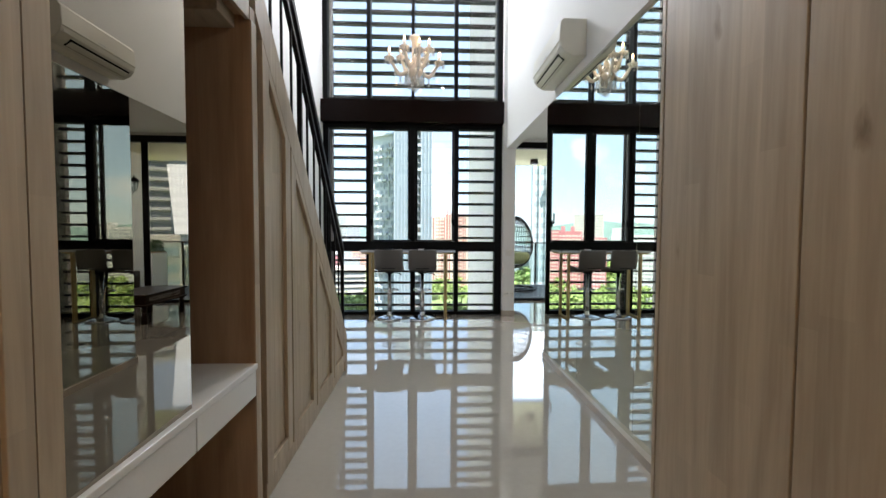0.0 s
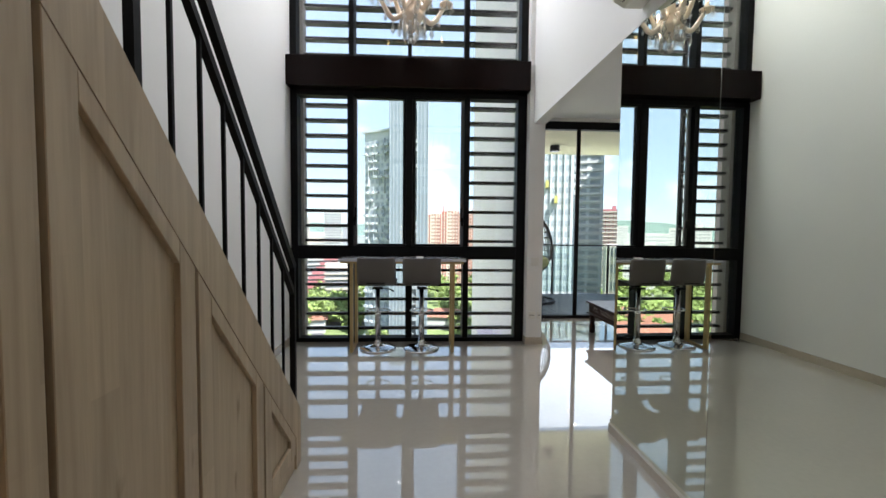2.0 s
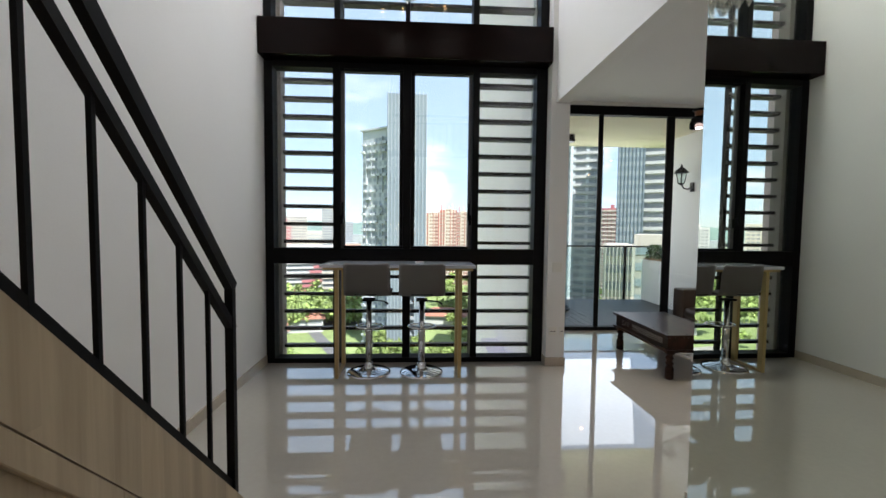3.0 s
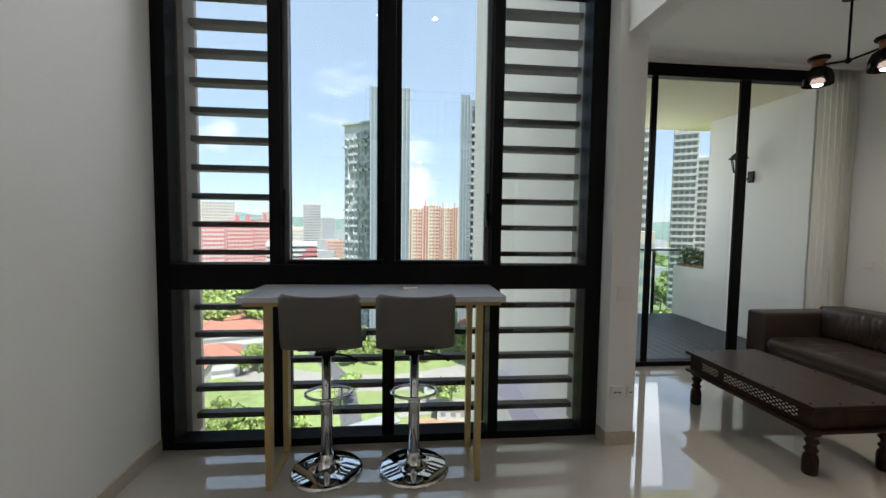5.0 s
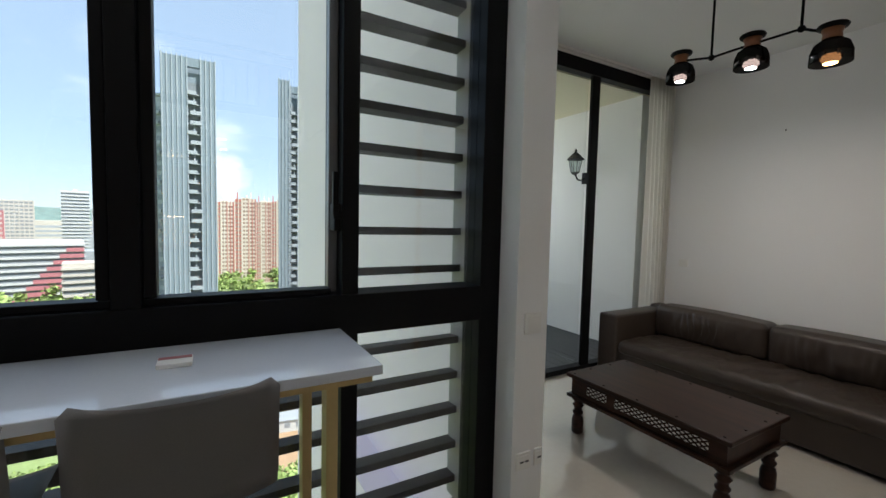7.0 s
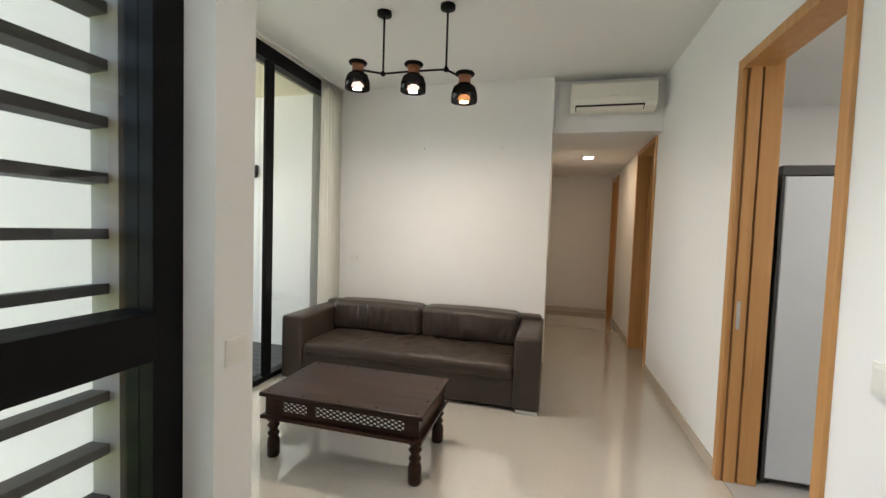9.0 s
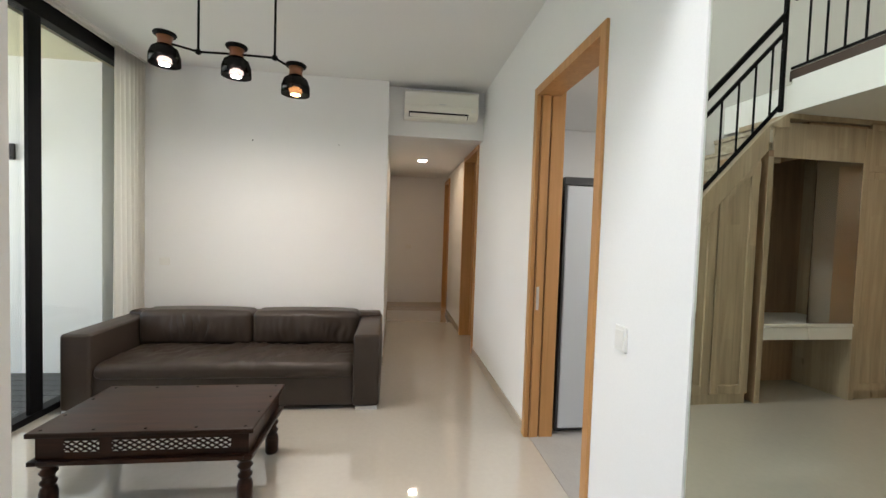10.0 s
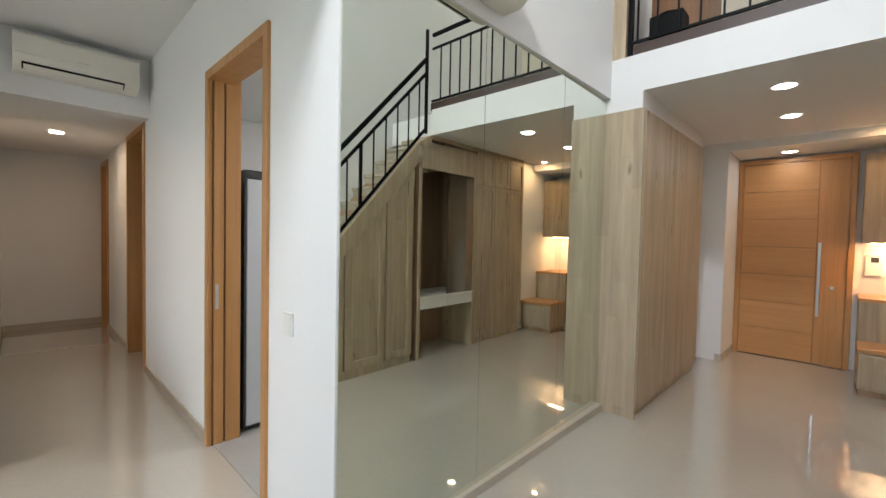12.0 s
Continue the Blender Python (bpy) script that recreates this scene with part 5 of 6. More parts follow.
part("seat_cushion", lathe([(0.02, -0.52), (0.22, -0.50), (0.34, -0.40), (0.36, -0.30), (0.30, -0.24), (0.02, -0.27)], EX, EY, EZ, 24), CUSHION, egg, "olive green cushion")

def leafy(cx, cy, cz, spread, height, count, size, seed):
    rnd = random.Random(seed)
    bm = bmesh.new()
    for _ in range(count):
        p = Vector((cx + rnd.uniform(-spread[0], spread[0]), cy + rnd.uniform(-spread[1], spread[1]), cz + rnd.random() * height))
        d = Vector((rnd.uniform(-1, 1), rnd.uniform(-1, 1), rnd.uniform(-0.2, 1))).normalized() * size
        s = d.cross(Vector((rnd.uniform(-1, 1), rnd.uniform(-1, 1), 0.3))).normalized() * size * 0.35
        bm.faces.new([bm.verts.new(q) for q in (p, p + d * 0.5 + s, p + d, p + d * 0.5 - s)])
    return bm

pl = thing("planter_shrub", (4.6, 10.1, 0.82), "leafy green shrub on the balcony parapet", "plant")
part("foliage", leafy(4.62, 10.15, 0.80, (0.09, 0.30), 0.30, 420, 0.06, 4), LEAFN, pl)
part("soil_box", raw((4.54, 4.69, 9.80, 10.45, 0.82, 0.86)), EARTH, pl)

# outside walls of this tower near the window
setting("tower_fin", raw((1.285, 1.309, 6.86, 8.12, -45, 22), (1.285, 1.45, 8.12, 11.75, -45, 22)), PLASTER, "pale grey outside wall beside the window", "outside wall")
setting("tower_return", raw((-1.72, -1.50, 6.86, 7.10, -45, 22)), PLASTER, "grey outside wall return", "outside wall")
setting("tower_base", raw((-1.71, 8.45, -1.75, 6.84, -45, -0.26), (1.46, 8.45, 6.84, 8.1, -45, -0.36)), PLASTER, "lower storeys of this tower", "outside wall")
setting("ledge", raw((1.02, 1.31, 6.95, 9.1, -45, -0.42)), PLASTER, "grey outside ledge", "ledge")
# closed masses above, out of view, that keep the sun out of the rooms
setting("tower_roof", raw((-1.71, 8.45, -1.75, 6.86, 6.06, 22)), PLASTER, "unseen upper storeys of this tower, added against the sun", "outside wall")
# the slab from x 8.6 is added only to shade the bedroom opening
setting("tower_upper", raw((1.50, 8.45, 4.05, 8.18, 3.31, 6.05), (1.51, 8.45, -1.75, 4.04, 3.31, 6.05), (8.46, 8.6, -1.75, 2.0, -0.2, 6.05), (8.46, 8.6, 4.2, 8.18, -0.2, 6.05), (8.46, 8.6, 2.0, 4.2, 2.4, 6.05), (8.6, 11.6, 1.5, 4.7, 2.45, 2.6), (1.51, 8.45, -1.9, -1.76, -0.2, 3.3)), PLASTER, "unseen upper storeys of this tower, added against the sun", "outside wall")

# two loft ceiling lamps, unseen, added to brighten the loft
for x in (-0.6, 0.6):
    downlight(x, 0.3, 5.9, watts=0.6)

# ---- the city ----
GZ = -45.0
HOME = Vector((0.1, 4.6, 1.45))
setting("ground", raw((-4000, 4000, -1500, 5000, GZ - 1, GZ)), GRASS, "green parkland and city ground far below", "ground")


def bearing(az, dist, z=0.0):
    a = radians(az)
    return Vector((HOME.x + dist * math.sin(a), HOME.y + dist * math.cos(a), z))


def tower(name, az0, az1, dist, el, storey, base, band, label, bays=0, rail=None, deep=None, roofs=0, glassy=False, group="city buildings", tilt=0.0, pillar=None):
    """A block between two bearings from the flat, up to an elevation: walls, a dark window strip and a slab edge for each storey, piers between bays."""
    mid = (az0 + az1) / 2
    half = dist * math.tan(radians((az1 - az0) / 2))
    top = HOME.z + dist * math.tan(radians(el))
    d = deep or half * 1.3
    where = bearing(mid, dist + d, GZ)
    t = thing(name, where, label, "building", group)
    t.rotation_euler = (0, 0, -radians(mid + tilt))
    def sub(pname, bm, material, lab=""):
        ob = new(pname, to_mesh(pname, bm, material))
        ob.parent = t
        return tagged(ob, lab)
    h = top - GZ
    sub("wall", raw((-half, half, -d, d, 0, h)), base)
    n = int(h / storey)
    e = 0.25 if not glassy else 0.12
    strips = [(-half * 0.96, half * 0.96, -d - e * 0.4, -d + 0.1, k * storey + storey * 0.36, k * storey + storey * 0.86) for k in range(n)]
    strips += [(-half - e * 0.4, -half + 0.1, -d * 0.92, d * 0.92, k * storey + storey * 0.36, k * storey + storey * 0.86) for k in range(n)]
    strips += [(half - 0.1, half + e * 0.4, -d * 0.92, d * 0.92, k * storey + storey * 0.36, k * storey + storey * 0.86) for k in range(n)]
    sub("window_band", raw(*strips), band)
    if rail:
        rows = [(-half - 0.9 * e, half + 0.9 * e, -d - 4 * e, -d, k * storey, k * storey + storey * 0.34) for k in range(n + 1)]
        sub("balcony_band", raw(*rows), rail)
    if bays:
        w = 2 * half / bays
        rows = [(-half + w * k - w * 0.12, -half + w * k + w * 0.12, -d - 2.2 * e, -d + 0.1, 0, h) for k in range(bays + 1)]
        m = max(2, round(2 * d / w))
        rows += [(half - 0.1, half + 2.2 * e, -d + 2 * d * k / m - w * 0.12, -d + 2 * d * k / m + w * 0.12, 0, h) for k in range(m + 1)]
        rows += [(-half - 2.2 * e, -half + 0.1, -d + 2 * d * k / m - w * 0.12, -d + 2 * d * k / m + w * 0.12, 0, h) for k in range(m + 1)]
        sub("pier", raw(*rows), pillar or base)
    rnd = random.Random(int(az0 * 10 + dist))
    for k in range(roofs):
        x = rnd.uniform(-half * 0.7, half * 0.5)
        sub("roof_house", raw((x, x + half * 0.35, -d * 0.5, d * 0.3, h, h + rnd.uniform(2, 5))), base)
    return t


def fin_tower(az0, az1, dist, el, deep, slots, side, label):
    """A curtain-wall tower with upright fins; slots are the recessed columns of balconies, as shares of its front; side: fins round the west face as well."""
    mid = (az0 + az1) / 2
    half = dist * math.tan(radians((az1 - az0) / 2))
    h = HOME.z + dist * math.tan(radians(el)) - GZ
    t = thing("residential_tower", bearing(mid, dist + deep, GZ), label, "building", "city buildings")
    t.rotation_euler = (0, 0, -radians(mid))
    def sub(pname, bm, material, lab=""):
        ob = new(pname, to_mesh(pname, bm, material))
        ob.parent = t
        return tagged(ob, lab)
    edges = [-half] + [-half + 2 * half * q for c in slots for q in c] + [half]
    runs = list(zip(edges[0::2], edges[1::2]))
    sub("wall", raw((-half, half, -deep + 1.6, deep, 0, h - 5.0), *[(x0, x1, -deep, -deep + 1.6, 0, h) for x0, x1 in runs], (-half, half, -deep + 1.6, deep, h - 5.0, h - 4.0), (-half, half, -deep + 5, deep, h - 4.0, h)), CURTAINW)
    if slots:
        sub("crown", raw(*[(-half + 2 * half * c[0], -half + 2 * half * c[1], -deep, -deep + 1.6, h - 2.6, h) for c in slots]), CURTAINW)
    fins = []
    for x0, x1 in runs:
        n = max(1, round((x1 - x0) / 1.25))
        fins += [(x0 + (x1 - x0) * k / n - 0.16, x0 + (x1 - x0) * k / n + 0.16, -deep - 0.35, -deep, 0, h + 0.5) for k in range(n + 1)]
    if side:
        fins += [(-half - 0.35, -half, -deep + 1.5 * k, -deep + 1.5 * k + 0.45, 0, h + 0.5) for k in range(int(2 * deep / 1.5))]
    sub("fin", raw(*fins), FIN)
    rnd = random.Random(int(dist * 10 + az0))
    rows, rails = [], []
    for c in slots:
        x0, x1 = -half + 2 * half * c[0], -half + 2 * half * c[1]
        for k in range(int((h - 7) / 3.0)):
            a, b = (x0, x0 + (x1 - x0) * 0.68) if rnd.random() < 0.6 else (x0 + (x1 - x0) * 0.2, x1)
            rows.append((x0, x1, -deep + 0.3, -deep + 1.6, 3.0 * k, 3.0 * k + 0.35))
            rails.append((a, b, -deep - 0.5, -deep + 0.25, 3.0 * k, 3.0 * k + 1.15))
            if rnd.random() < 0.35:
                rails.append((x0 + (x1 - x0) * 0.45, x0 + (x1 - x0) * 0.55, -deep + 0.2, -deep + 1.0, 3.0 * k + 1.2, 3.0 * k + 2.9))
    if rows:
        # dark sheet at each slot's back, the recess shade put into its colour
        sub("shade_sheet", raw(*[(-half + 2 * half * c[0], -half + 2 * half * c[1], -deep + 1.55, -deep + 1.59, 0, h - 7) for c in slots]), BALC)
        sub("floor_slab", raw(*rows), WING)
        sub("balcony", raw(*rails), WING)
    return t


def balcony_wing(az0, az1, dist, el, deep, turn, label):
    """A lower wing with staggered balconies on a face that turns away."""
    mid = (az0 + az1) / 2
    half = dist * math.tan(radians((az1 - az0) / 2)) / math.cos(radians(turn))
    h = HOME.z + dist * math.tan(radians(el)) - GZ
    t = thing("residential_tower", bearing(mid, dist, GZ), label, "building", "city buildings")
    t.rotation_euler = (0, 0, -radians(mid) + radians(turn))
    def sub(pname, bm, material):
        ob = new(pname, to_mesh(pname, bm, material))
        ob.parent = t
        return ob
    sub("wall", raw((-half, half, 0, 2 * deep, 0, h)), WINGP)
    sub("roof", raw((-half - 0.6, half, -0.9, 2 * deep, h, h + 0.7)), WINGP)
    rnd = random.Random(int(dist + az0 * 10))
    bays = 5
    w = 2 * half / bays
    dark, rails = [], []
    for k in range(int(h / 3.0)):
        for q in range(bays):
            x = -half + w * q
            dark.append((x + w * 0.12, x + w * rnd.uniform(0.55, 0.9), -0.06, 0.1, 3 * k + 0.9, 3 * k + 2.6))
            if rnd.random() < 0.75:
                o = w * rnd.uniform(0.0, 0.3)
                rails.append((x + o, x + o + w * 0.62, -rnd.uniform(0.9, 1.5), 0, 3 * k, 3 * k + 0.95))
            if rnd.random() < 0.4:
                rails.append((x + w * 0.9, x + w * 0.99, -0.9, 0, 3 * k, 3 * k + 2.9))
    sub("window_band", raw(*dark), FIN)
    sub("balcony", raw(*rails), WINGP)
    return t


# slim towers ahead
balcony_wing(-8.1, -4.5, 160, 13.1, 4, -40, "grey tower wing with staggered balconies")
fin_tower(-4.6, 0.7, 150, 17.9, 9, ((0.46, 0.72),), True, "tall blue-grey tower with upright fins and a balcony slot")
fin_tower(7.8, 9.0, 170, 17.2, 8, (), True, "slim pale tower edge with upright fins")
fin_tower(9.0, 11.5, 172, 16.6, 8, ((0.08, 0.42),), False, "slim grey tower with a column of balconies")
# red and cream blocks
for a0, a1, el in ((0.5, 2.5, 2.15), (2.7, 5.0, 2.6), (5.1, 6.8, 2.3), (6.9, 8.8, 2.45)):
    for c0, c1, up, wall, piers in ((a0, a0 + (a1 - a0) * 0.34, -0.12, BRICK, CREAMF), (a0 + (a1 - a0) * 0.34, a0 + (a1 - a0) * 0.68, 0.06, CREAMF, CREAMF), (a0 + (a1 - a0) * 0.68, a1, -0.05, CREAMF, BRICK)):
        tower("apartment_block", c0, c1, 330, el + up, 2.8, wall, HWIN, "brick red and cream apartment block", 2, deep=5, roofs=1, pillar=piers, group="red and cream apartment blocks")
# left quarter
tower("apartment_block", -25.0, -21.4, 470, 2.4, 3.0, BC, BD, "cream slab block with window bands", 9, deep=9)
tower("apartment_block", -18.3, -15.3, 480, 1.35, 3.0, BC, BD, "cream slab block with window bands", 9, deep=9)
tower("office_tower", -13.3, -11.1, 520, 2.5, 3.2, BW, BG, "white banded office tower", 0, rail=BW, roofs=1)
tower("office_block", -10.9, -9.3, 540, 0.7, 3.2, BG, BD, "low grey office block", 4)
tower("apartment_block", -25.4, -22.6, 300, -0.7, 2.8, BR, BW, "red apartment block with pale bands", 7, deep=8, roofs=1, group="red apartment blocks")
tower("apartment_block", -22.3, -19.4, 330, 0.15, 2.8, BR, BC, "red apartment block with pale bands", 7, deep=8, roofs=2, group="red apartment blocks")
tower("apartment_block", -19.5, -17.4, 345, 0.3, 2.8, BR, BC, "red apartment block with pale bands", 6, deep=8, roofs=1, group="red apartment blocks")
park = tower("car_park", -17.9, -11.6, 265, -2.6, 2.9, BW, BD, "long white building with stepped red panels", 0, rail=BW, deep=8)
ob = new("red_panel", to_mesh("red_panel", raw(*[(max(-14.4, -15 + 2.3 * k), min(14.4, -4 + 2.6 * k), -9.14, -8.9, 2.9 * k + 0.05, 2.9 * k + 1.9) for k in range(11)]), BR))
ob.parent = park
tagged(ob, "stepped red parapet panels")
tower("car_park", -13.4, -8.6, 235, -5.0, 2.9, BC, BD, "long low cream building", 0, rail=BC, deep=7)
tower("shop_house", -10.3, -7.2, 380, -2.4, 3.0, BO, BD, "row of low orange houses", 8, deep=6)
tower("apartment_block", -31.6, -28.1, 300, -1.6, 2.8, BW, BD, "white apartment block with dark windows", 9, deep=8, roofs=2)
tower("apartment_block", -37.5, -33.2, 420, 0.4, 2.8, BW, BD, "white apartment block with dark windows", 10, deep=8, roofs=2)
tower("apartment_block", -28.5, -26.2, 560, 0.6, 3.0, BW, BG, "far white apartment block", 6, deep=9)
tower("industrial_hall", -34.0, -26.0, 640, -0.3, 5.0, BW, BG, "far white industrial hall", 0, deep=20)
tower("industrial_hall", -16.0, -9.5, 640, -0.6, 5.0, BC, BG, "far low industrial hall", 0, deep=20)
tower("apartment_block", -45.0, -41.0, 380, 0.8, 2.8, BC, BD, "far cream apartment block", 9, deep=8)
tower("apartment_block", -54.0, -49.0, 420, 1.2, 2.8, BW, BD, "far white apartment block", 9, deep=8)
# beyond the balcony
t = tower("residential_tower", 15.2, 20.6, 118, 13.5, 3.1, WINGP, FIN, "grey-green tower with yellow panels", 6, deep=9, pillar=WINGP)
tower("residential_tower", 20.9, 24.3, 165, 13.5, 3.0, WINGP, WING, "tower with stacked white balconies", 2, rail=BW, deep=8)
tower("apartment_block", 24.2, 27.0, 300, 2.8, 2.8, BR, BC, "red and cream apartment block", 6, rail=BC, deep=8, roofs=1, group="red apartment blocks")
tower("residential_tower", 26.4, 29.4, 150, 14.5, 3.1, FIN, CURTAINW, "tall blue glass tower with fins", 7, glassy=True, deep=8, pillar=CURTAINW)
tower("residential_tower", 29.3, 31.9, 152, 14.5, 3.1, BW, BD, "tower with curved white balconies", 0, rail=BW, deep=8)
tower("office_block", 25.4, 28.6, 92, -2.0, 3.6, BC, BD, "cream low office block with tall piers", 7, deep=7)
tower("office_block", 28.7, 33.0, 100, -0.6, 3.6, BC, BT, "cream and glass low office block", 0, deep=8)
tower("residential_tower", 34.6, 37.0, 210, 11.6, 3.0, BW, BD, "white tower with stacked balconies", 4, rail=BW, deep=8)
tower("residential_tower", 37.1, 38.9, 230, 8.2, 3.0, BW, BD, "white tower with stacked balconies", 3, rail=BW, deep=8)
for az, el in ((17.4, 6.3), (18.6, 4.2)):
    p = bearing(az, 116.5, HOME.z + 116 * math.tan(radians(el)))
    ob = new("balcony_panel", to_mesh("balcony_panel", raw((-0.45, 0.45, -0.9, 1.2, -1.0, 1.0)), YEL))
    ob.parent = t
    ob.matrix_basis = t.matrix_basis.inverted() @ Matrix.Translation(p) @ pose(0, 0, 0, 0, 0, -18)
    tagged(ob, "yellow balcony panel")

# far low town and hills
rnd = random.Random(11)
boxes = []
for k in range(170):
    az, dist = rnd.uniform(-70, 55), rnd.uniform(380, 1100)
    p = bearing(az, dist)
    w, dd, h = rnd.uniform(8, 30), rnd.uniform(8, 16), rnd.uniform(8, 30)
    boxes.append((p.x - w, p.x + w, p.y - dd, p.y + dd, GZ, GZ + h))
tagged(single("distant_town", raw(*boxes), BG, "pale low buildings of the distant town", "buildings"), kind="stuff")
bm = bmesh.new()
prev = None
for k in range(141):
    az = -75 + k
    h = 34 + 30 * noise.noise(Vector((az * 0.06, 3.1, 0))) + 9 * noise.noise(Vector((az * 0.4, 7.7, 0)))
    lo, hi, bk = bearing(az, 1400, GZ), bearing(az, 1500, GZ + 34 + max(0, h)), bearing(az, 1800, GZ)
    row = [bm.verts.new(q) for q in (lo, hi, bk)]
    if prev:
        for i in range(2):
            bm.faces.new((prev[i], row[i], row[i + 1], prev[i + 1])).smooth = True
    prev = row
setting("hills", bm, HILL, "low wooded hills on the horizon", "hills")

# roads, earth, low houses
def strip(points, width, z):
    bm = bmesh.new()
    prev = None
    pts = [Vector(p) for p in points]
    for i, p in enumerate(pts):
        d = (pts[min(i + 1, len(pts) - 1)] - pts[max(i - 1, 0)]).normalized()
        s = Vector((d.y, -d.x, 0)) * width / 2
        row = [bm.verts.new((p.x + s.x, p.y + s.y, z)), bm.verts.new((p.x - s.x, p.y - s.y, z))]
        if prev:
            bm.faces.new((prev[0], prev[1], row[1], row[0]))
        prev = row
    return bm

setting("road", strip([bearing(-40, 190), bearing(-25, 150), bearing(-10, 120), bearing(0, 118), bearing(10, 128), bearing(22, 190), bearing(30, 320)], 13, GZ + 0.05), CONC, "pale road curving past the park", "road")
setting("road", strip([bearing(-62, 330), bearing(-30, 230), bearing(-12, 200), bearing(4, 210), bearing(14, 260)], 10, GZ + 0.06), ASPHALT, "asphalt road behind the houses", "road")
setting("road", strip([bearing(-9, 60), bearing(-7, 90), bearing(-8, 120), bearing(-16, 210)], 5, GZ + 0.07), ASPHALT, "narrow side road in the park", "road")
setting("earth_patch", strip([bearing(2, 84), bearing(7, 86), bearing(13, 84), bearing(20, 80)], 22, GZ + 0.04), EARTH, "bare orange earth of a building site", "ground")
setting("earth_patch", strip([bearing(-1, 100), bearing(6, 103), bearing(14, 100)], 9, GZ + 0.045), CONC, "pale trodden site track", "ground")
SHEDW = surface("pale site shed", (0.42, 0.42, 0.40), 0.7, var=0.1, scale=0.5, fine=4)
for az, dist, turn in ((3.2, 72, 12), (8.0, 96, -8), (-4.0, 88, 30), (5.5, 112, 4)):
    shed = thing("site_shed", bearing(az, dist, GZ), "low pale site shed with a flat roof", "shed", "site sheds below the window")
    shed.rotation_euler = (0, 0, radians(turn))
    for pname, bm, mat in (("wall", raw((-5, 5, -2, 2, 0, 2.6)), SHEDW), ("roof", raw((-5.3, 5.3, -2.3, 2.3, 2.6, 2.8)), BG), ("window_band", raw(*[(x, x + 1.2, -2.06, -1.95, 1.0, 2.0) for x in (-4.2, -1.8, 0.6, 3.0)]), BD)):
        ob = new(pname, to_mesh(pname, bm, mat))
        ob.parent = shed
setting("court", strip([bearing(-34, 245), bearing(-24, 238)], 34, GZ + 0.08), surface("bright lawn", (0.20, 0.36, 0.06), 0.9), "bright green playing field", "lawn")


def house(az, dist, w, d, h, turn, wall, label):
    p = bearing(az, dist, GZ)
    t = thing("house", p, label, "house", "houses by the park")
    t.rotation_euler = (0, 0, radians(turn))
    def sub(n, bm, m):
        ob = new(n, to_mesh(n, bm, m))
        ob.parent = t
        return ob
    sub("wall", raw((-w, w, -d, d, 0, h)), wall)
    sub("window_band", raw(*[(-w * 0.92, w * 0.92, -d - 0.08, -d + 0.05, z + 1.0, z + 2.2) for z in range(0, int(h) - 2, 3)]), BD)
    bm = bmesh.new()
    o, r = 1.0, h + min(w, d) * 0.5
    q = [bm.verts.new(v) for v in ((-w - o, -d - o, h), (w + o, -d - o, h), (w + o, d + o, h), (-w - o, d + o, h), (-w + d * 0.9, 0, r), (w - d * 0.9, 0, r))]
    for f in ((0, 1, 5, 4), (2, 3, 4, 5), (1, 2, 5), (3, 0, 4), (3, 2, 1, 0)):
        bm.faces.new([q[i] for i in f])
    bmesh.ops.recalc_face_normals(bm, faces=bm.faces[:])
    sub("roof", bm, ROOF)


for az, dist, w, d, h, turn in ((-29, 138, 11, 7, 6, 8), (-24.5, 142, 8, 6, 6, 22), (-30, 175, 13, 7, 7, 12), (-26.0, 172, 11, 6, 7, 18), (-22.2, 168, 12, 6, 7, 20), (-27, 200, 13, 7, 8, 5), (-20, 196, 10, 6, 6, 30), (-33, 205, 12, 6, 7, -8), (-16, 190, 9, 5, 6, 10), (12.5, 165, 12, 6, 7, -20), (3.5, 190, 10, 6, 6, -10), (16, 175, 10, 6, 7, -25), (24.5, 150, 9, 6, 9, -20)):
    house(az, dist, w, d, h, turn, BW, "white house with a red hipped roof by the park")

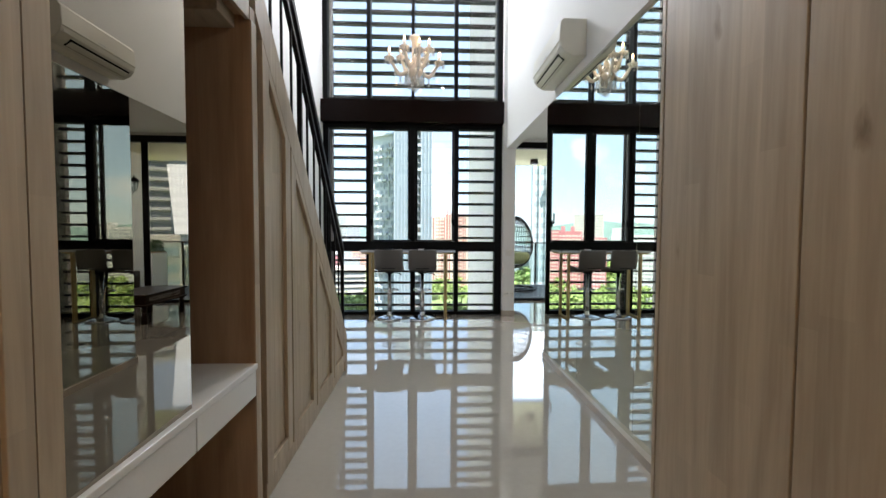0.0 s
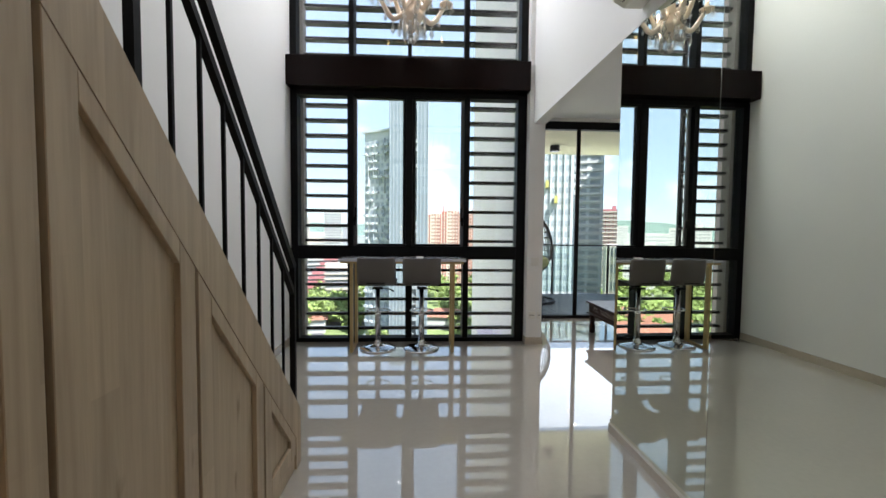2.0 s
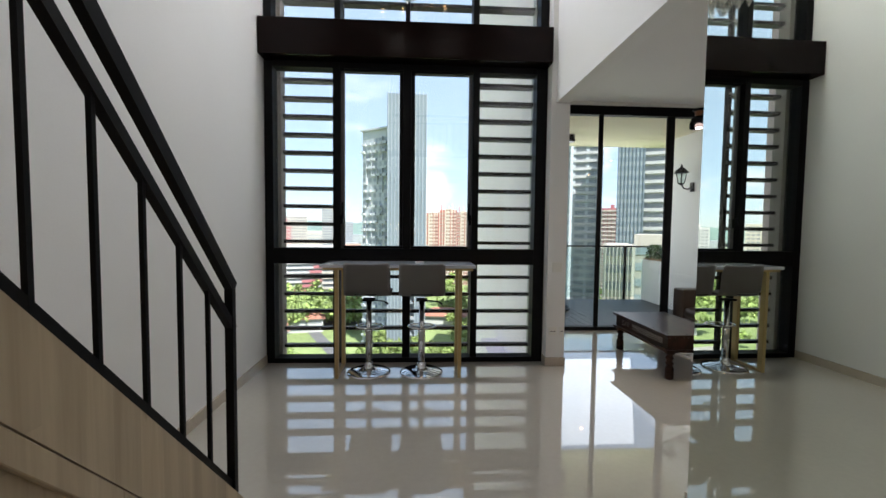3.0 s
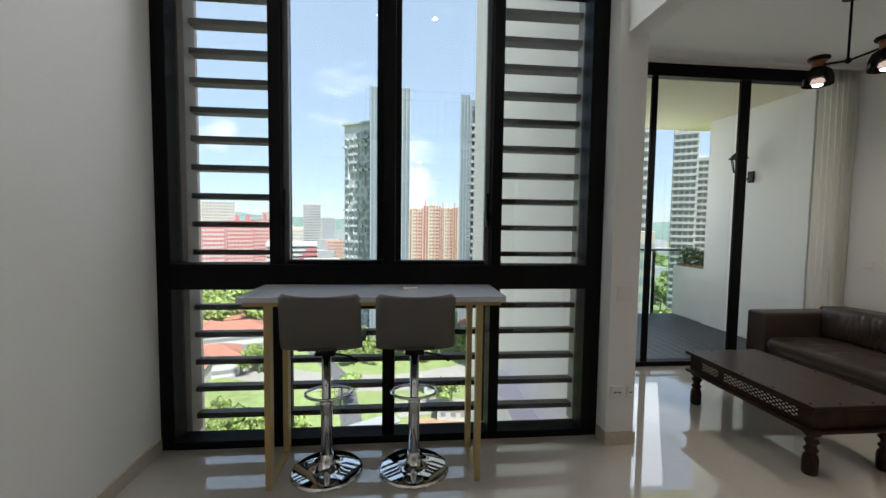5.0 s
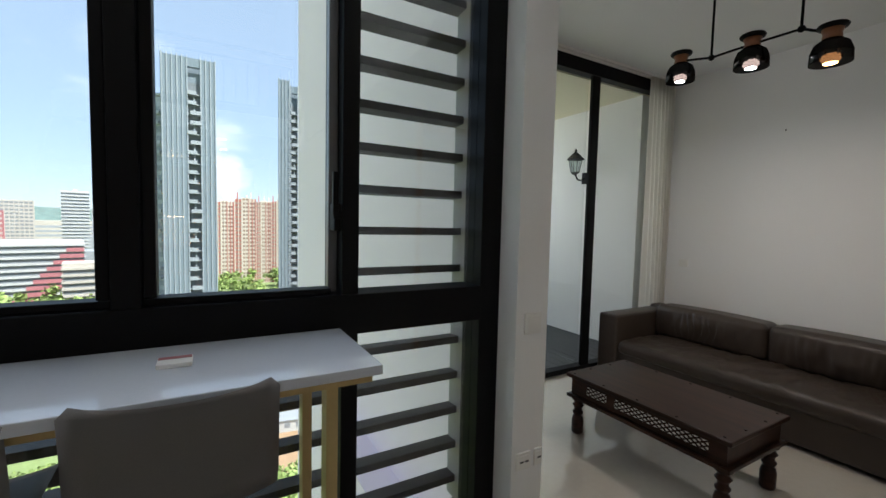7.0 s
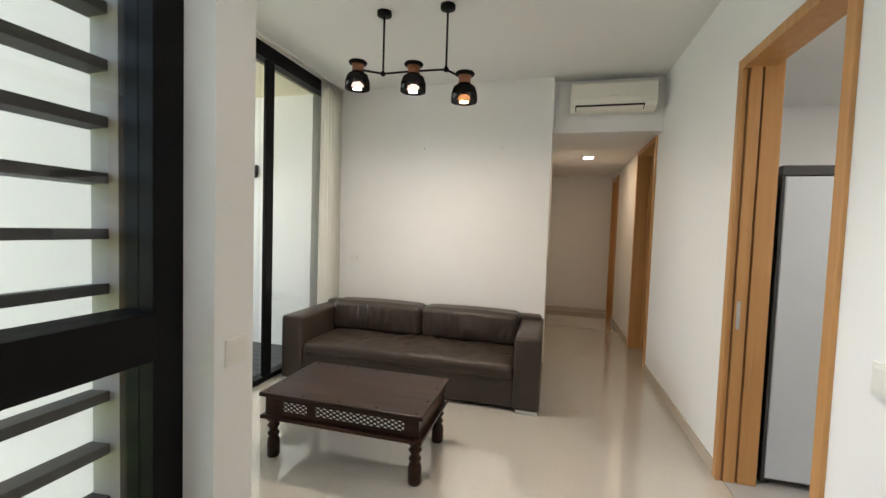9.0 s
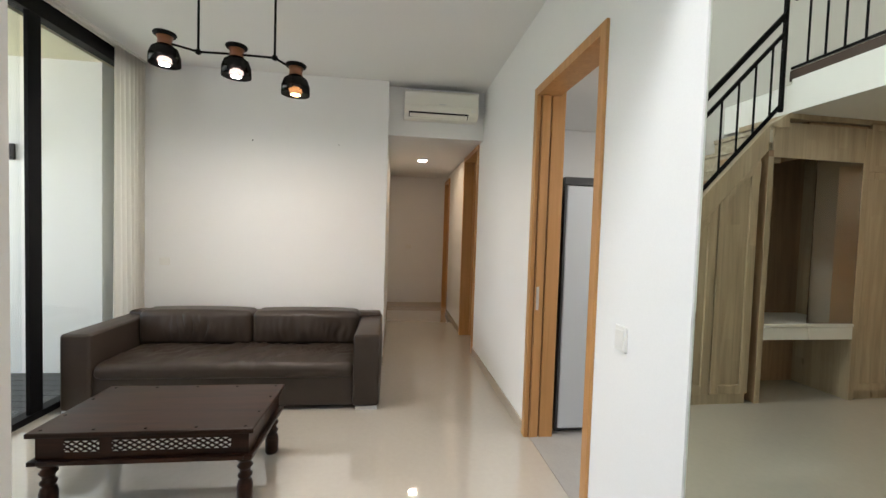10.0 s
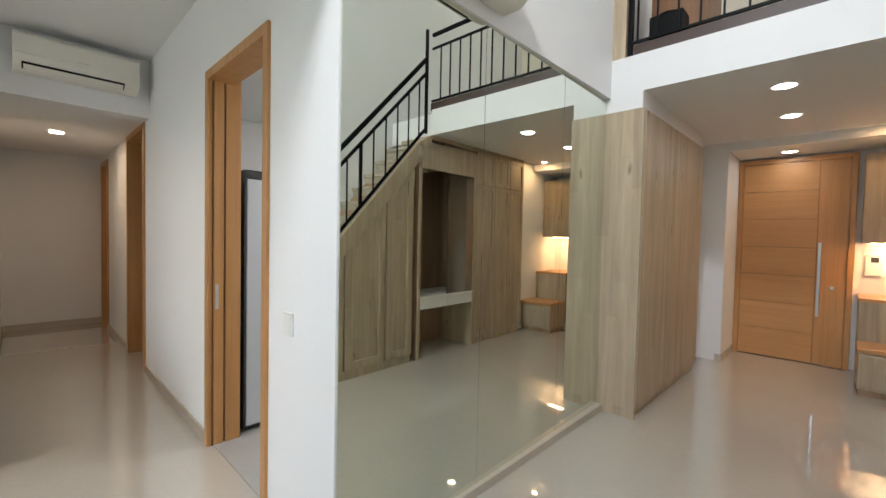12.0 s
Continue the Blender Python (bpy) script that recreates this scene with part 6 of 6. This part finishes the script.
# trees: a trunk, an uneven core and a coat of small leaf sprays, joined as woods
def woods(name, spots, seed, label, sprays, leaf):
    rnd = random.Random(seed)
    rg = np.random.default_rng(seed)
    ico = bmesh.new()
    bmesh.ops.create_icosphere(ico, subdivisions=1, radius=1.0)
    vs = np.array([v.co[:] for v in ico.verts])
    fs = [[v.index for v in f.verts] for f in ico.faces]
    ico.free()
    allv, allf, base = [], [], 0
    for p, size in spots:
        lumps = []
        for k in range(rnd.randint(6, 10)):
            a, rr = rnd.uniform(0, 6.28), size * rnd.uniform(0, 0.85)
            c = np.array([p.x + rr * math.cos(a), p.y + rr * math.sin(a), GZ + size * rnd.uniform(0.8, 1.3) - rr * 0.35])
            s = size * rnd.uniform(0.20, 0.42)
            lumps.append((c, s))
            jig = 0.62 * s * (1 + 0.25 * rg.standard_normal(len(vs)))
            allv.append(c + vs * np.array([1, 1, 0.7]) * jig[:, None])
            allf += [[q + base for q in f] for f in fs]
            base += len(vs)
        for c, s in lumps:
            n = sprays
            d = rg.standard_normal((n, 3))
            d /= np.linalg.norm(d, axis=1)[:, None]
            at = c + d * np.array([1, 1, 0.75]) * (s * rg.uniform(0.6, 1.15, n))[:, None]
            u = np.cross(d, rg.standard_normal((n, 3))) + 0.5 * rg.standard_normal((n, 3))
            u /= np.linalg.norm(u, axis=1)[:, None]
            w = np.cross(u, d + 0.7 * rg.standard_normal((n, 3)))
            w /= np.linalg.norm(w, axis=1)[:, None]
            z = (leaf * rg.uniform(0.6, 1.5, n))[:, None]
            quad = np.stack([at - u * z, at - w * z * 0.6, at + u * z, at + w * z * 0.6], 1).reshape(-1, 3)
            allv.append(quad)
            allf += [[base + 4 * q, base + 4 * q + 1, base + 4 * q + 2, base + 4 * q + 3] for q in range(n)]
            base += 4 * n
        r = size * 0.05
        trunk = np.array([[p.x + h * math.cos(a), p.y + h * math.sin(a), GZ + z] for z, h in ((0, r), (size, r * 0.5)) for a in (0, 1.57, 3.14, 4.71)])
        allv.append(trunk)
        allf += [[base + k, base + (k + 1) % 4, base + 4 + (k + 1) % 4, base + 4 + k] for k in range(4)]
        base += 8
    me = bpy.data.meshes.new(name)
    me.from_pydata(np.concatenate(allv).tolist(), [], allf)
    me.materials.append(LEAF)
    ob = new(name, me)
    return tagged(ob, label, "trees", kind="stuff")


rnd = random.Random(5)
near, far = [], []
while len(near) < 190:
    az, dist = rnd.uniform(-45, 24), rnd.uniform(52, 185)
    if 104 < dist < 134 and az > -28 or (abs(dist - 84) < 13 and 1 < az < 22) or (az < -15 and 150 < dist) or (az > -1 and 60 < dist < 125 and noise.noise(Vector((az * 0.3, dist * 0.08, 4.4))) < 0.22) or (-33 < az < -24 and 112 < dist):
        continue
    if noise.noise(Vector((az * 0.12, dist * 0.03, 1.7))) < -0.12:
        continue
    near.append((bearing(az, dist), rnd.uniform(3.4, 6.4)))
while len(far) < 560:
    az, dist = rnd.uniform(-62, 42), rnd.uniform(190, 620)
    far.append((bearing(az, dist), rnd.uniform(6, 12)))
while len(far) < 640:
    far.append((bearing(rnd.uniform(-28, -6), rnd.uniform(185, 228)), rnd.uniform(7, 11)))
woods("park_trees", near, 1, "green rain trees in the park below the window", 90, 0.34)
woods("far_trees", far, 2, "green trees between the distant buildings", 28, 0.9)
